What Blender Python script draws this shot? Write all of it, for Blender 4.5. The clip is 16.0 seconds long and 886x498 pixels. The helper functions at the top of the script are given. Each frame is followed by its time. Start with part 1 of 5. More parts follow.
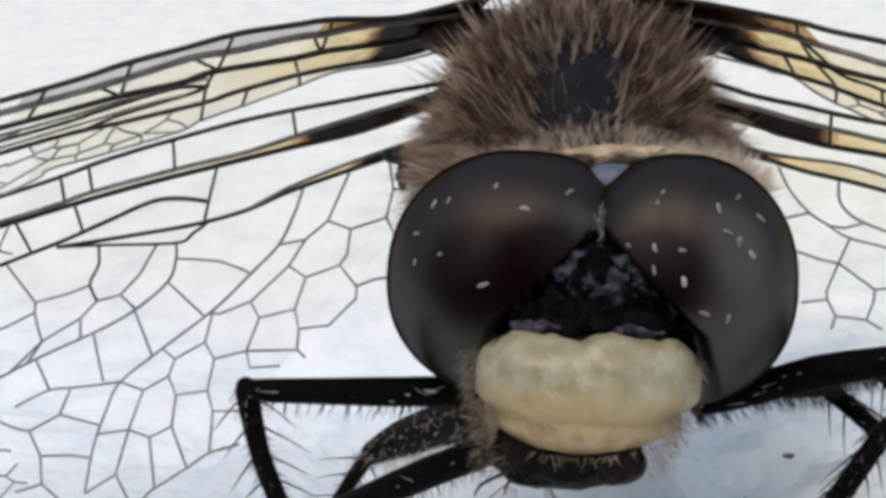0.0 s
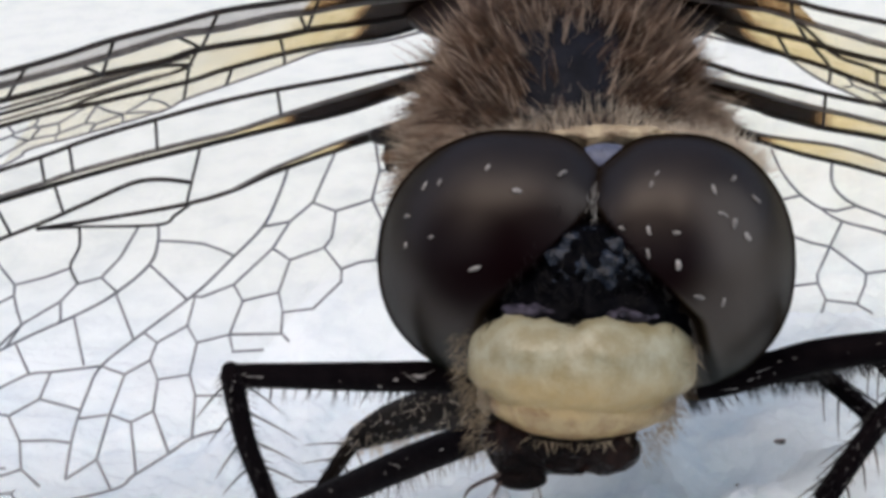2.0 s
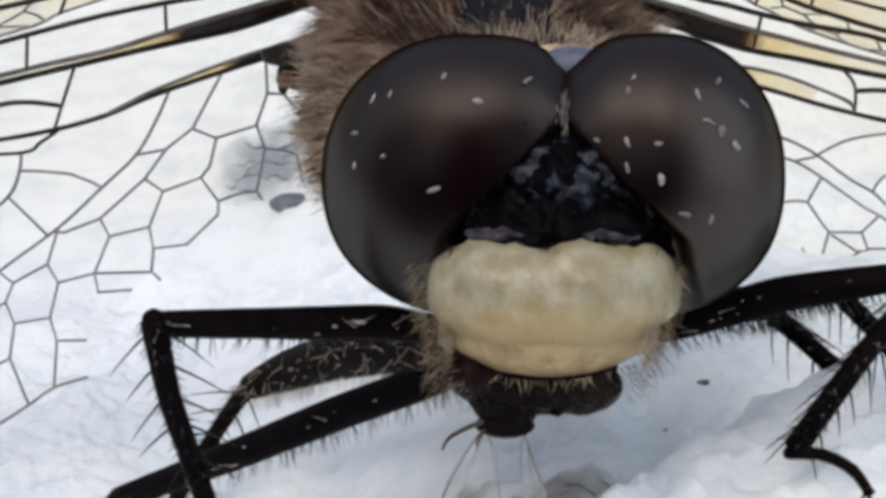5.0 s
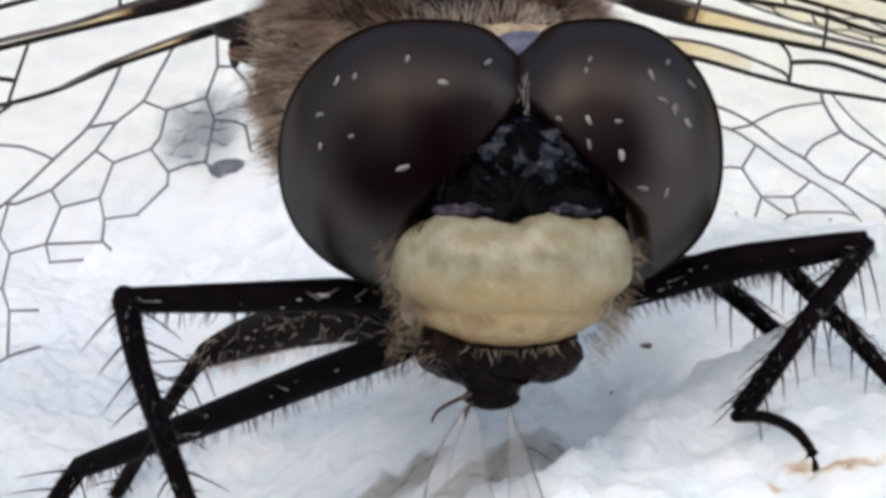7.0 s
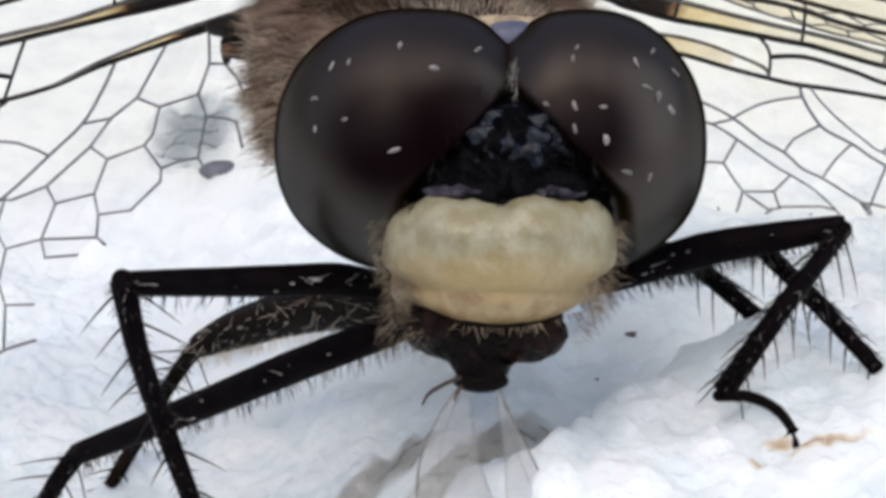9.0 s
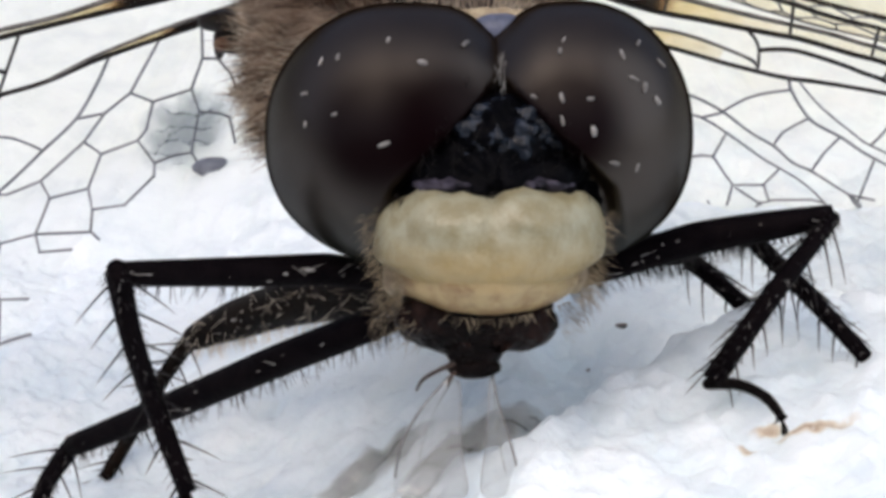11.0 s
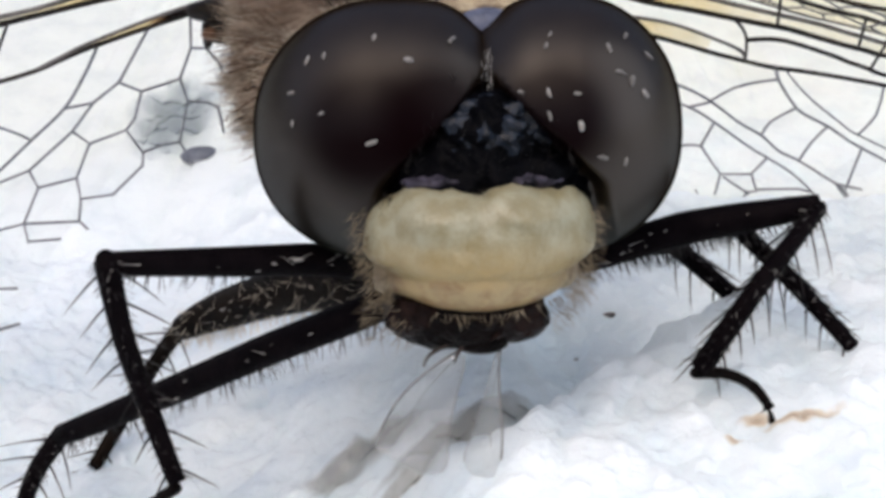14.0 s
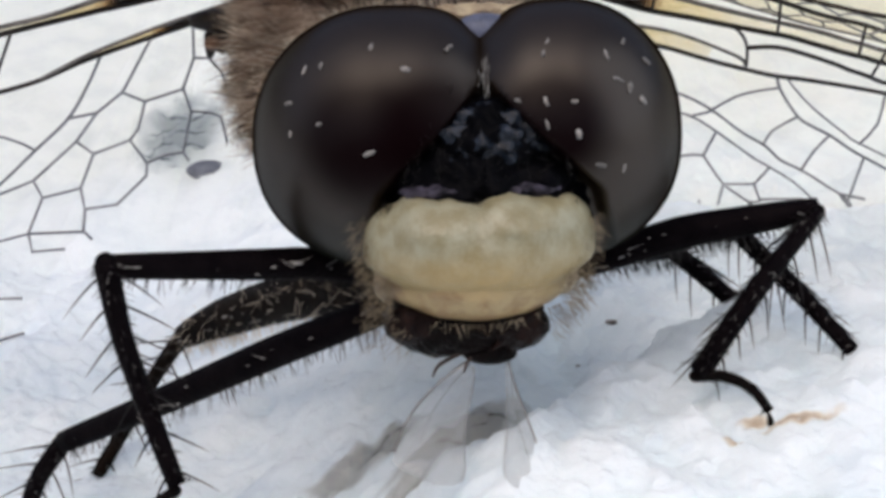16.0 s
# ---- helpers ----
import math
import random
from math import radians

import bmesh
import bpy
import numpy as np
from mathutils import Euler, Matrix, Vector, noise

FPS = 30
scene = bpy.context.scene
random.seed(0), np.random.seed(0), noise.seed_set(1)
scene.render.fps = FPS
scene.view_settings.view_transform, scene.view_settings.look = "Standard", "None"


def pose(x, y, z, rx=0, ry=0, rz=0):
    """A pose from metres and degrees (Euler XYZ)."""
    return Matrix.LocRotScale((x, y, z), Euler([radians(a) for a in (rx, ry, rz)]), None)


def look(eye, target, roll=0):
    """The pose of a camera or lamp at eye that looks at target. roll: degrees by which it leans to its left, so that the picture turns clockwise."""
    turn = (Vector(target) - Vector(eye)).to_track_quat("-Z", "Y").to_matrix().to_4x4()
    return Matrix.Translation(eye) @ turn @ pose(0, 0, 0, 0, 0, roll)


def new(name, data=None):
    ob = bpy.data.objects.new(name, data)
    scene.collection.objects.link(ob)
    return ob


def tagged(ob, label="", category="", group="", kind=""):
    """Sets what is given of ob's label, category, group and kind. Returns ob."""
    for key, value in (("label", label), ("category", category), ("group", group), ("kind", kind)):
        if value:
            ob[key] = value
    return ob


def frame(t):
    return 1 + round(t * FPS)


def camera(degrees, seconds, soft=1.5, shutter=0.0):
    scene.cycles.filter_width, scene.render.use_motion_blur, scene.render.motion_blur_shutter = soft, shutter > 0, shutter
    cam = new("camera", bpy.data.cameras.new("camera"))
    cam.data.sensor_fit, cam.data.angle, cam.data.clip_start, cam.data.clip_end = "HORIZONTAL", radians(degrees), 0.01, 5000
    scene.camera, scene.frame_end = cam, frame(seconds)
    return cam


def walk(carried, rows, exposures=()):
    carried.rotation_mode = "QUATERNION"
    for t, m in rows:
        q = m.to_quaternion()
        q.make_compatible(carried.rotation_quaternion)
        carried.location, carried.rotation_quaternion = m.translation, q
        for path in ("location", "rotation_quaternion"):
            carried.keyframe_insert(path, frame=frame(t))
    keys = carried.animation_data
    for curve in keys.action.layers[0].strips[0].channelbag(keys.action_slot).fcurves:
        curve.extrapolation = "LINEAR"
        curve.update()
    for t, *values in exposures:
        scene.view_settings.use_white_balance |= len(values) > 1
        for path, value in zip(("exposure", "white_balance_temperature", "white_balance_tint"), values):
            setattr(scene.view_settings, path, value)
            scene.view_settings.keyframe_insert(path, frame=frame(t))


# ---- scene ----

U = 0.001  # all plans below are in millimetres
Z3 = (0.0, 0.0, 0.0)


def mm(x, y, z, rx=0, ry=0, rz=0):
    return pose(x * U, y * U, z * U, rx, ry, rz)


# ---- camera and its path ----
cam = camera(28, 16.0, soft=3.8)
PATH = (
    (0, 5.16, -32.15, 20.05, 69.31, 3.93, 11.49),
    (0.5, 4.39, -32.03, 20.17, 69.49, 3.54, 10.43),
    (1, 4.90, -31.65, 19.75, 69.43, 3.76, 11.08),
    (1.5, 4.73, -31.70, 19.95, 68.78, 3.61, 10.67),
    (2, 4.82, -31.57, 19.81, 68.72, 3.6, 10.88),
    (2.5, 4.70, -31.61, 19.74, 68.72, 3.65, 10.84),
    (3, 4.72, -31.53, 19.60, 68.84, 3.92, 11.17),
    (3.5, 3.92, -31.21, 19.55, 68.79, 3.75, 10.61),
    (4, 2.95, -30.63, 19.71, 68.55, 3.82, 9.9),
    (4.5, 1.13, -29.42, 20.02, 67.27, 2.92, 7.04),
    (5, 0.89, -29.01, 18.87, 66.04, 0.7, 3.34),
    (5.2, 0.14, -28.65, 18.77, 65.51, 0.0, 2.11),
    (7.5, 0.05, -30.18, 19.79, 64.42, -0.07, 0.49),
    (8, 0.24, -30.50, 19.42, 65.01, 0.08, 0.51),
    (8.5, 0.18, -30.72, 19.49, 65.0, 0.06, 0.29),
    (9, -0.01, -30.80, 19.50, 64.99, -0.01, -0.03),
    (11.5, 0.01, -31.20, 19.41, 65.08, 0.07, -0.43),
    (12, -0.07, -31.20, 19.43, 64.97, -0.04, -0.62),
    (12.5, 0.09, -31.25, 19.38, 65.0, 0.05, -0.48),
    (13, 0.39, -31.29, 19.31, 65.05, 0.25, -0.13),
    (13.5, 0.02, -31.23, 19.41, 64.83, -0.04, -0.64),
    (14, 0.01, -31.23, 19.48, 64.69, -0.06, -0.67),
    (14.5, 0.29, -31.33, 19.35, 64.86, 0.18, -0.33),
    (15, 0.29, -31.39, 19.23, 65.08, 0.29, -0.38),
    (15.5, 0.43, -31.45, 19.16, 65.28, 0.4, -0.21),
    (16, 0.28, -31.51, 19.15, 65.52, 0.24, -0.33),
)
walk(cam, [(t, mm(*m)) for t, *m in PATH], exposures=((0, -0.16), (1, -0.165), (2, -0.11), (3, -0.10), (4, -0.15), (4.5, -0.20), (5, -0.12), (7.5, -0.05), (13, -0.03), (15, -0.10), (16, -0.19)))

# ---- light ----
SUN_UP, SUN_AT = 62, 210  # degrees above the horizon, compass turn
world = bpy.data.worlds.new("sky")
scene.world = world
world.use_nodes = True
wn = world.node_tree
sky = wn.nodes.new("ShaderNodeTexSky")
sky.sky_type, sky.sun_disc = "NISHITA", False
sky.sun_elevation, sky.sun_rotation = radians(SUN_UP), radians(SUN_AT)
sky.air_density, sky.dust_density = 0.66, 4.5
wn.nodes["Background"].inputs["Strength"].default_value = 0.2
wn.links.new(sky.outputs[0], wn.nodes["Background"].inputs["Color"])
sun = new("sun", bpy.data.lights.new("sun", "SUN"))
sun.data.energy, sun.data.angle, sun.data.color = 1.12, radians(70), (0.99, 0.99, 0.985)
sun.matrix_world = look((0.22, -0.06, 0.15), (0, 0, 0))


# ---- materials ----
def mat(name, color, rough=0.5, second=None, size=0.3, metal=0.0, bump=0.0, bump_size=0.08, coat=0.0,
        spread=(0.35, 0.65), spec=0.5, sheen=0.0, translucent=0.0, rough2=None, tint=None):
    """A surface whose colour wanders between two tones, with a finer grain on top. Sizes in millimetres."""
    m = bpy.data.materials.new(name)
    m.use_nodes = True
    nt = m.node_tree
    b = nt.nodes["Principled BSDF"]
    co = nt.nodes.new("ShaderNodeTexCoord")
    second = second or tuple(c * 0.7 for c in color)

    def noise_at(mmsize, detail=4):
        n = nt.nodes.new("ShaderNodeTexNoise")
        n.inputs["Scale"].default_value, n.inputs["Detail"].default_value = 1 / (mmsize * U), detail
        nt.links.new(co.outputs["Object"], n.inputs["Vector"])
        return n

    big, fine = noise_at(size), noise_at(size * 0.17)
    mix = nt.nodes.new("ShaderNodeMath")
    mix.operation = "MULTIPLY_ADD"
    mix.inputs[1].default_value, mix.inputs[2].default_value = 0.35, -0.175
    add = nt.nodes.new("ShaderNodeMath")
    nt.links.new(fine.outputs[0], mix.inputs[0])
    nt.links.new(mix.outputs[0], add.inputs[0])
    nt.links.new(big.outputs[0], add.inputs[1])
    ramp = nt.nodes.new("ShaderNodeValToRGB")
    ramp.color_ramp.elements[0].position, ramp.color_ramp.elements[1].position = spread
    ramp.color_ramp.elements[0].color, ramp.color_ramp.elements[1].color = (*color, 1), (*second, 1)
    nt.links.new(add.outputs[0], ramp.inputs[0])
    nt.links.new(ramp.outputs[0], b.inputs["Base Color"])
    b.inputs["Roughness"].default_value, b.inputs["Metallic"].default_value = rough, metal
    b.inputs["Specular IOR Level"].default_value = spec
    b.inputs["Coat Weight"].default_value = coat
    if tint:
        b.inputs["Specular Tint"].default_value = (*tint, 1)
    b.inputs["Coat Roughness"].default_value = 0.2
    b.inputs["Sheen Weight"].default_value = sheen
    if rough2 is not None:
        mr = nt.nodes.new("ShaderNodeMapRange")
        mr.inputs["From Min"].default_value, mr.inputs["From Max"].default_value = spread
        mr.inputs["To Min"].default_value, mr.inputs["To Max"].default_value = rough, rough2
        nt.links.new(add.outputs[0], mr.inputs[0])
        nt.links.new(mr.outputs[0], b.inputs["Roughness"])
    if bump:
        bn = nt.nodes.new("ShaderNodeBump")
        bn.inputs["Strength"].default_value, bn.inputs["Distance"].default_value = 1.0, bump * U
        nt.links.new(noise_at(bump_size).outputs[0], bn.inputs["Height"])
        nt.links.new(bn.outputs[0], b.inputs["Normal"])
    if translucent:
        tr = nt.nodes.new("ShaderNodeBsdfTranslucent")
        nt.links.new(ramp.outputs[0], tr.inputs[0])
        ms = nt.nodes.new("ShaderNodeMixShader")
        ms.inputs[0].default_value = translucent
        nt.links.new(b.outputs[0], ms.inputs[1])
        nt.links.new(tr.outputs[0], ms.inputs[2])
        nt.links.new(ms.outputs[0], nt.nodes["Material Output"].inputs[0])
    return m


def film_mat(name, tint, gloss=0.1, body=(0.5, 0.45, 0.4), solid=0.0, size=1.0):
    """A thin clear skin: light goes through it tinted, a little is mirrored, and a share is cloudy."""
    m = bpy.data.materials.new(name)
    m.use_nodes = True
    nt = m.node_tree
    nt.nodes.remove(nt.nodes["Principled BSDF"])
    co = nt.nodes.new("ShaderNodeTexCoord")
    n = nt.nodes.new("ShaderNodeTexNoise")
    n.inputs["Scale"].default_value = 1 / (size * U)
    nt.links.new(co.outputs["Object"], n.inputs["Vector"])
    ramp = nt.nodes.new("ShaderNodeValToRGB")
    ramp.color_ramp.elements[0].position, ramp.color_ramp.elements[1].position = 0.3, 0.7
    ramp.color_ramp.elements[0].color = (*tint, 1)
    ramp.color_ramp.elements[1].color = (*(min(1.0, c * 1.06) for c in tint), 1)
    nt.links.new(n.outputs[0], ramp.inputs[0])
    tr = nt.nodes.new("ShaderNodeBsdfTransparent")
    nt.links.new(ramp.outputs[0], tr.inputs[0])
    df = nt.nodes.new("ShaderNodeBsdfDiffuse")
    df.inputs[0].default_value = (*body, 1)
    gl = nt.nodes.new("ShaderNodeBsdfGlossy")
    gl.inputs["Roughness"].default_value = 0.18
    a, b = nt.nodes.new("ShaderNodeMixShader"), nt.nodes.new("ShaderNodeMixShader")
    a.inputs[0].default_value = solid
    nt.links.new(tr.outputs[0], a.inputs[1])
    nt.links.new(df.outputs[0], a.inputs[2])
    b.inputs[0].default_value = gloss
    nt.links.new(a.outputs[0], b.inputs[1])
    nt.links.new(gl.outputs[0], b.inputs[2])
    nt.links.new(b.outputs[0], nt.nodes["Material Output"].inputs[0])
    return m


TISSUE = mat("white_tissue", (0.845, 0.935, 0.985), 0.5, (0.725, 0.815, 0.875), 1.6, bump=0.11, bump_size=0.3, spread=(0.45, 0.78), rough2=0.3)


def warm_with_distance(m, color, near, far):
    """Blends a material towards a warmer tone along the sheet: warm light put into its colour."""
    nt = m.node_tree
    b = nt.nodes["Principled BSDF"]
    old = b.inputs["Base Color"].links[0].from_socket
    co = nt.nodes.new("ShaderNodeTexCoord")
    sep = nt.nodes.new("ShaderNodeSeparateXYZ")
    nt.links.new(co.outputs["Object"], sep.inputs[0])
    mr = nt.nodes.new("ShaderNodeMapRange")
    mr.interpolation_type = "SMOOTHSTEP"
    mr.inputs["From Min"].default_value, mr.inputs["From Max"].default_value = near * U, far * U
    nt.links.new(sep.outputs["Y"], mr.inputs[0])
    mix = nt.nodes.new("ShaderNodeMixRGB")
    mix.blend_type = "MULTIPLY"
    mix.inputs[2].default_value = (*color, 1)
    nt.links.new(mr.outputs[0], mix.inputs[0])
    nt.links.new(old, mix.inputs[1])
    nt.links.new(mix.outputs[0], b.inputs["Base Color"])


def let_light_through(m, share, depth):
    """Light that enters the wet tissue spreads in it and comes out again near by."""
    b = m.node_tree.nodes["Principled BSDF"]
    b.inputs["Subsurface Weight"].default_value = share
    b.inputs["Subsurface Radius"].default_value = (1.0, 1.0, 1.0)
    b.inputs["Subsurface Scale"].default_value = depth * U


let_light_through(TISSUE, 0.75, 3.0)
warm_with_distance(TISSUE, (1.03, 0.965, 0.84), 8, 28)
EYE = mat("compound_eye", (0.0085, 0.0054, 0.003), 0.33, (0.013, 0.0085, 0.0055), 2.2, spec=0.54, tint=(1.0, 0.91, 0.84), bump=0.003, bump_size=0.03)


def matt_at_the_rim(m, least):
    """The facets lose their gloss where they are seen aslant."""
    nt = m.node_tree
    b = nt.nodes["Principled BSDF"]
    lw = nt.nodes.new("ShaderNodeLayerWeight")
    lw.inputs["Blend"].default_value = 0.5
    mr = nt.nodes.new("ShaderNodeMapRange")
    mr.interpolation_type = "SMOOTHSTEP"
    mr.inputs["From Min"].default_value, mr.inputs["From Max"].default_value = 0.18, 0.8
    mr.inputs["To Min"].default_value, mr.inputs["To Max"].default_value = b.inputs["Specular IOR Level"].default_value, least
    nt.links.new(lw.outputs["Facing"], mr.inputs[0])
    nt.links.new(mr.outputs[0], b.inputs["Specular IOR Level"])


matt_at_the_rim(EYE, 0.0)


def paler_below(m, color, lo, hi):
    """Blends a material's colour to another towards the lower rim of the head."""
    nt = m.node_tree
    b = nt.nodes["Principled BSDF"]
    old = b.inputs["Base Color"].links[0].from_socket
    co = nt.nodes.new("ShaderNodeTexCoord")
    dot = nt.nodes.new("ShaderNodeVectorMath")
    dot.operation = "DOT_PRODUCT"
    dot.inputs[1].default_value = (0, 0.4226, 0.9063)
    nt.links.new(co.outputs["Object"], dot.inputs[0])
    mr = nt.nodes.new("ShaderNodeMapRange")
    mr.interpolation_type = "SMOOTHSTEP"
    mr.inputs["From Min"].default_value, mr.inputs["From Max"].default_value = hi * U, lo * U
    nt.links.new(dot.outputs["Value"], mr.inputs[0])
    mix = nt.nodes.new("ShaderNodeMixRGB")
    mix.inputs[2].default_value = (*color, 1)
    nt.links.new(mr.outputs[0], mix.inputs[0])
    nt.links.new(old, mix.inputs[1])
    nt.links.new(mix.outputs[0], b.inputs["Base Color"])


paler_below(EYE, (0.013, 0.014, 0.011), -2.6, -1.2)


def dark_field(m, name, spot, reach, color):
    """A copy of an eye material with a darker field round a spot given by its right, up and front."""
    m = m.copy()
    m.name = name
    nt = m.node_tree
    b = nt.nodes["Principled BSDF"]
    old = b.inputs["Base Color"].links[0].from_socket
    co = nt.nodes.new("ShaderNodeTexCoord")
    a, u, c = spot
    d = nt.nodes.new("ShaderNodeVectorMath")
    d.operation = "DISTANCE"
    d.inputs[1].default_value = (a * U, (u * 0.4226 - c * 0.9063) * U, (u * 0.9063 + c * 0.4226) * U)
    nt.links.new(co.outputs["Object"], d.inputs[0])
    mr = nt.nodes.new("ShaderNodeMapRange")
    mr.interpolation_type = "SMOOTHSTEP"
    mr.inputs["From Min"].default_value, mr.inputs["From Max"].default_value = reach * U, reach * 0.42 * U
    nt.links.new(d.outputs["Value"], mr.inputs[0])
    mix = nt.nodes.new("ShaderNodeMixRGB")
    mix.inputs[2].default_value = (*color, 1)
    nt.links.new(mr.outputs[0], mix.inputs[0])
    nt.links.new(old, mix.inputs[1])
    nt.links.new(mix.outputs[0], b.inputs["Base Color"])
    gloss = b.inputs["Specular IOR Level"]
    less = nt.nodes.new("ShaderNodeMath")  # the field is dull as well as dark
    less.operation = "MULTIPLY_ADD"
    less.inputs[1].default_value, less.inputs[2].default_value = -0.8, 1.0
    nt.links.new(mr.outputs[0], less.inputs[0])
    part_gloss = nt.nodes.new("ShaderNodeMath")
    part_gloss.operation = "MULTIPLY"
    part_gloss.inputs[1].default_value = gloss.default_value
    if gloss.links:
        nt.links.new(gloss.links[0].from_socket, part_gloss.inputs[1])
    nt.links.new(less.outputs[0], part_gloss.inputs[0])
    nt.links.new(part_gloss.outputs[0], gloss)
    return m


# frontal dark pseudopupil and its lost sheen, fixed in the eye's colour and gloss
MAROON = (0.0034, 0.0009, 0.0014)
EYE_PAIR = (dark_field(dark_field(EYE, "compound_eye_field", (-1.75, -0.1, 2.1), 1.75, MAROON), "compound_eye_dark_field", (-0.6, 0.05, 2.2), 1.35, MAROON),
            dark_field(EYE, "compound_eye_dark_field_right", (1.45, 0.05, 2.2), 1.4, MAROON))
FRONS = mat("black_frons", (0.0008, 0.0008, 0.0012), 0.4, (0.002, 0.002, 0.003), 0.5, bump=0.05, bump_size=0.13, spec=0.03)
VERTEX = mat("blue_black_vertex", (0.002, 0.003, 0.005), 0.2, (0.016, 0.022, 0.034), 0.2, bump=0.10, bump_size=0.16, spec=0.3)
OCCIPUT = mat("blue_grey_occiput", (0.13, 0.145, 0.21), 0.35, (0.06, 0.068, 0.10), 0.4, bump=0.02, spec=0.3)
PURPLE = mat("purple_grey_spot", (0.075, 0.066, 0.09), 0.4, (0.008, 0.007, 0.011), 0.25, bump=0.05, spec=0.15)
YELLOW = mat("cream_clypeus", (0.335, 0.317, 0.215), 0.4, (0.24, 0.207, 0.112), 0.4, bump=0.03, bump_size=0.12, coat=0.15)
paler_below(YELLOW, (0.36, 0.24, 0.078), -3.1, -1.8)
LABRUM = mat("ochre_labrum", (0.39, 0.285, 0.135), 0.45, (0.19, 0.09, 0.03), 0.6, bump=0.03, bump_size=0.1, spread=(0.42, 0.75))
MANDIBLE = mat("brown_mandible", (0.014, 0.0075, 0.0062), 0.22, (0.0015, 0.001, 0.001), 0.22, bump=0.22, bump_size=0.2, spec=0.09, tint=(1.0, 0.75, 0.7))
JAW = mat("dark_brown_jaw", (0.006, 0.0034, 0.003), 0.28, (0.0018, 0.0011, 0.0011), 0.3, bump=0.12, bump_size=0.14, spec=0.05)
BLACK = mat("black_leg", (0.002, 0.0015, 0.002), 0.5, (0.0045, 0.0033, 0.0038), 0.35, bump=0.03, bump_size=0.07, spec=0.03, tint=(1.0, 0.8, 0.85))
BROWN_LEG = mat("brown_leg", (0.003, 0.002, 0.0015), 0.55, (0.009, 0.0055, 0.0035), 0.5, bump=0.03, bump_size=0.08, spec=0.04)
BRISTLE = mat("bristle", (0.006, 0.005, 0.005), 0.5, (0.014, 0.011, 0.010), 0.3, spec=0.2)
PALE_HAIR = mat("pale_hair", (0.84, 0.77, 0.64), 0.5, (0.58, 0.48, 0.36), 0.6, translucent=0.4)
FUR = mat("brown_fur", (0.165, 0.086, 0.048), 0.5, (0.030, 0.017, 0.012), 0.5, translucent=0.3)
FACE_HAIR = mat("tan_face_hair", (0.46, 0.38, 0.26), 0.5, (0.20, 0.15, 0.09), 0.5, translucent=0.3)
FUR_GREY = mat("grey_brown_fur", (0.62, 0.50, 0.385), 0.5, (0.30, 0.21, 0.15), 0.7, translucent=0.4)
CUTICLE = mat("dark_cuticle", (0.014, 0.009, 0.009), 0.55, (0.036, 0.022, 0.017), 0.9, bump=0.05, bump_size=0.3, spec=0.25)
STRIPE = mat("blue_black_cuticle", (0.004, 0.0045, 0.007), 0.6, (0.009, 0.010, 0.015), 0.6, bump=0.08, bump_size=0.22, spec=0.10)
COLLAR = mat("tan_collar", (0.44, 0.36, 0.23), 0.5, (0.20, 0.14, 0.085), 0.35, bump=0.06, bump_size=0.2)
VEIN = mat("black_vein", (0.008, 0.006, 0.005), 0.5, (0.022, 0.015, 0.011), 0.6, spec=0.25)
VEIN_SOFT = mat("brown_grey_vein", (0.075, 0.065, 0.058), 0.5, (0.17, 0.155, 0.14), 0.5)
VEIN_GREY = mat("grey_vein", (0.13, 0.13, 0.14), 0.5, (0.23, 0.23, 0.245), 0.7)
DUST = mat("dust", (0.40, 0.385, 0.36), 0.7, (0.20, 0.18, 0.16), 0.12)


def uneven(m, least):
    """Each object of this material is darkened by its own amount."""
    nt = m.node_tree
    b = nt.nodes["Principled BSDF"]
    old = b.inputs["Base Color"].links[0].from_socket
    info = nt.nodes.new("ShaderNodeObjectInfo")
    mr = nt.nodes.new("ShaderNodeMapRange")
    mr.inputs["To Min"].default_value = least
    nt.links.new(info.outputs["Random"], mr.inputs[0])
    mix = nt.nodes.new("ShaderNodeMixRGB")
    mix.blend_type = "MULTIPLY"
    mix.inputs[0].default_value = 1.0
    nt.links.new(old, mix.inputs[1])
    nt.links.new(mr.outputs[0], mix.inputs[2])
    nt.links.new(mix.outputs[0], b.inputs["Base Color"])


uneven(DUST, 0.4)
MEMBRANE = film_mat("wing_membrane", (0.935, 0.935, 0.925), 0.012)
# copy for the mirrored wings, with their warm reflection put into the tint
WARM_MEMBRANE = film_mat("warm_cast_membrane", (0.975, 0.95, 0.89), 0.012)
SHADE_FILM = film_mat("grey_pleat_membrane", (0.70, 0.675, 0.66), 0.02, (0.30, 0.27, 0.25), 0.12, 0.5)


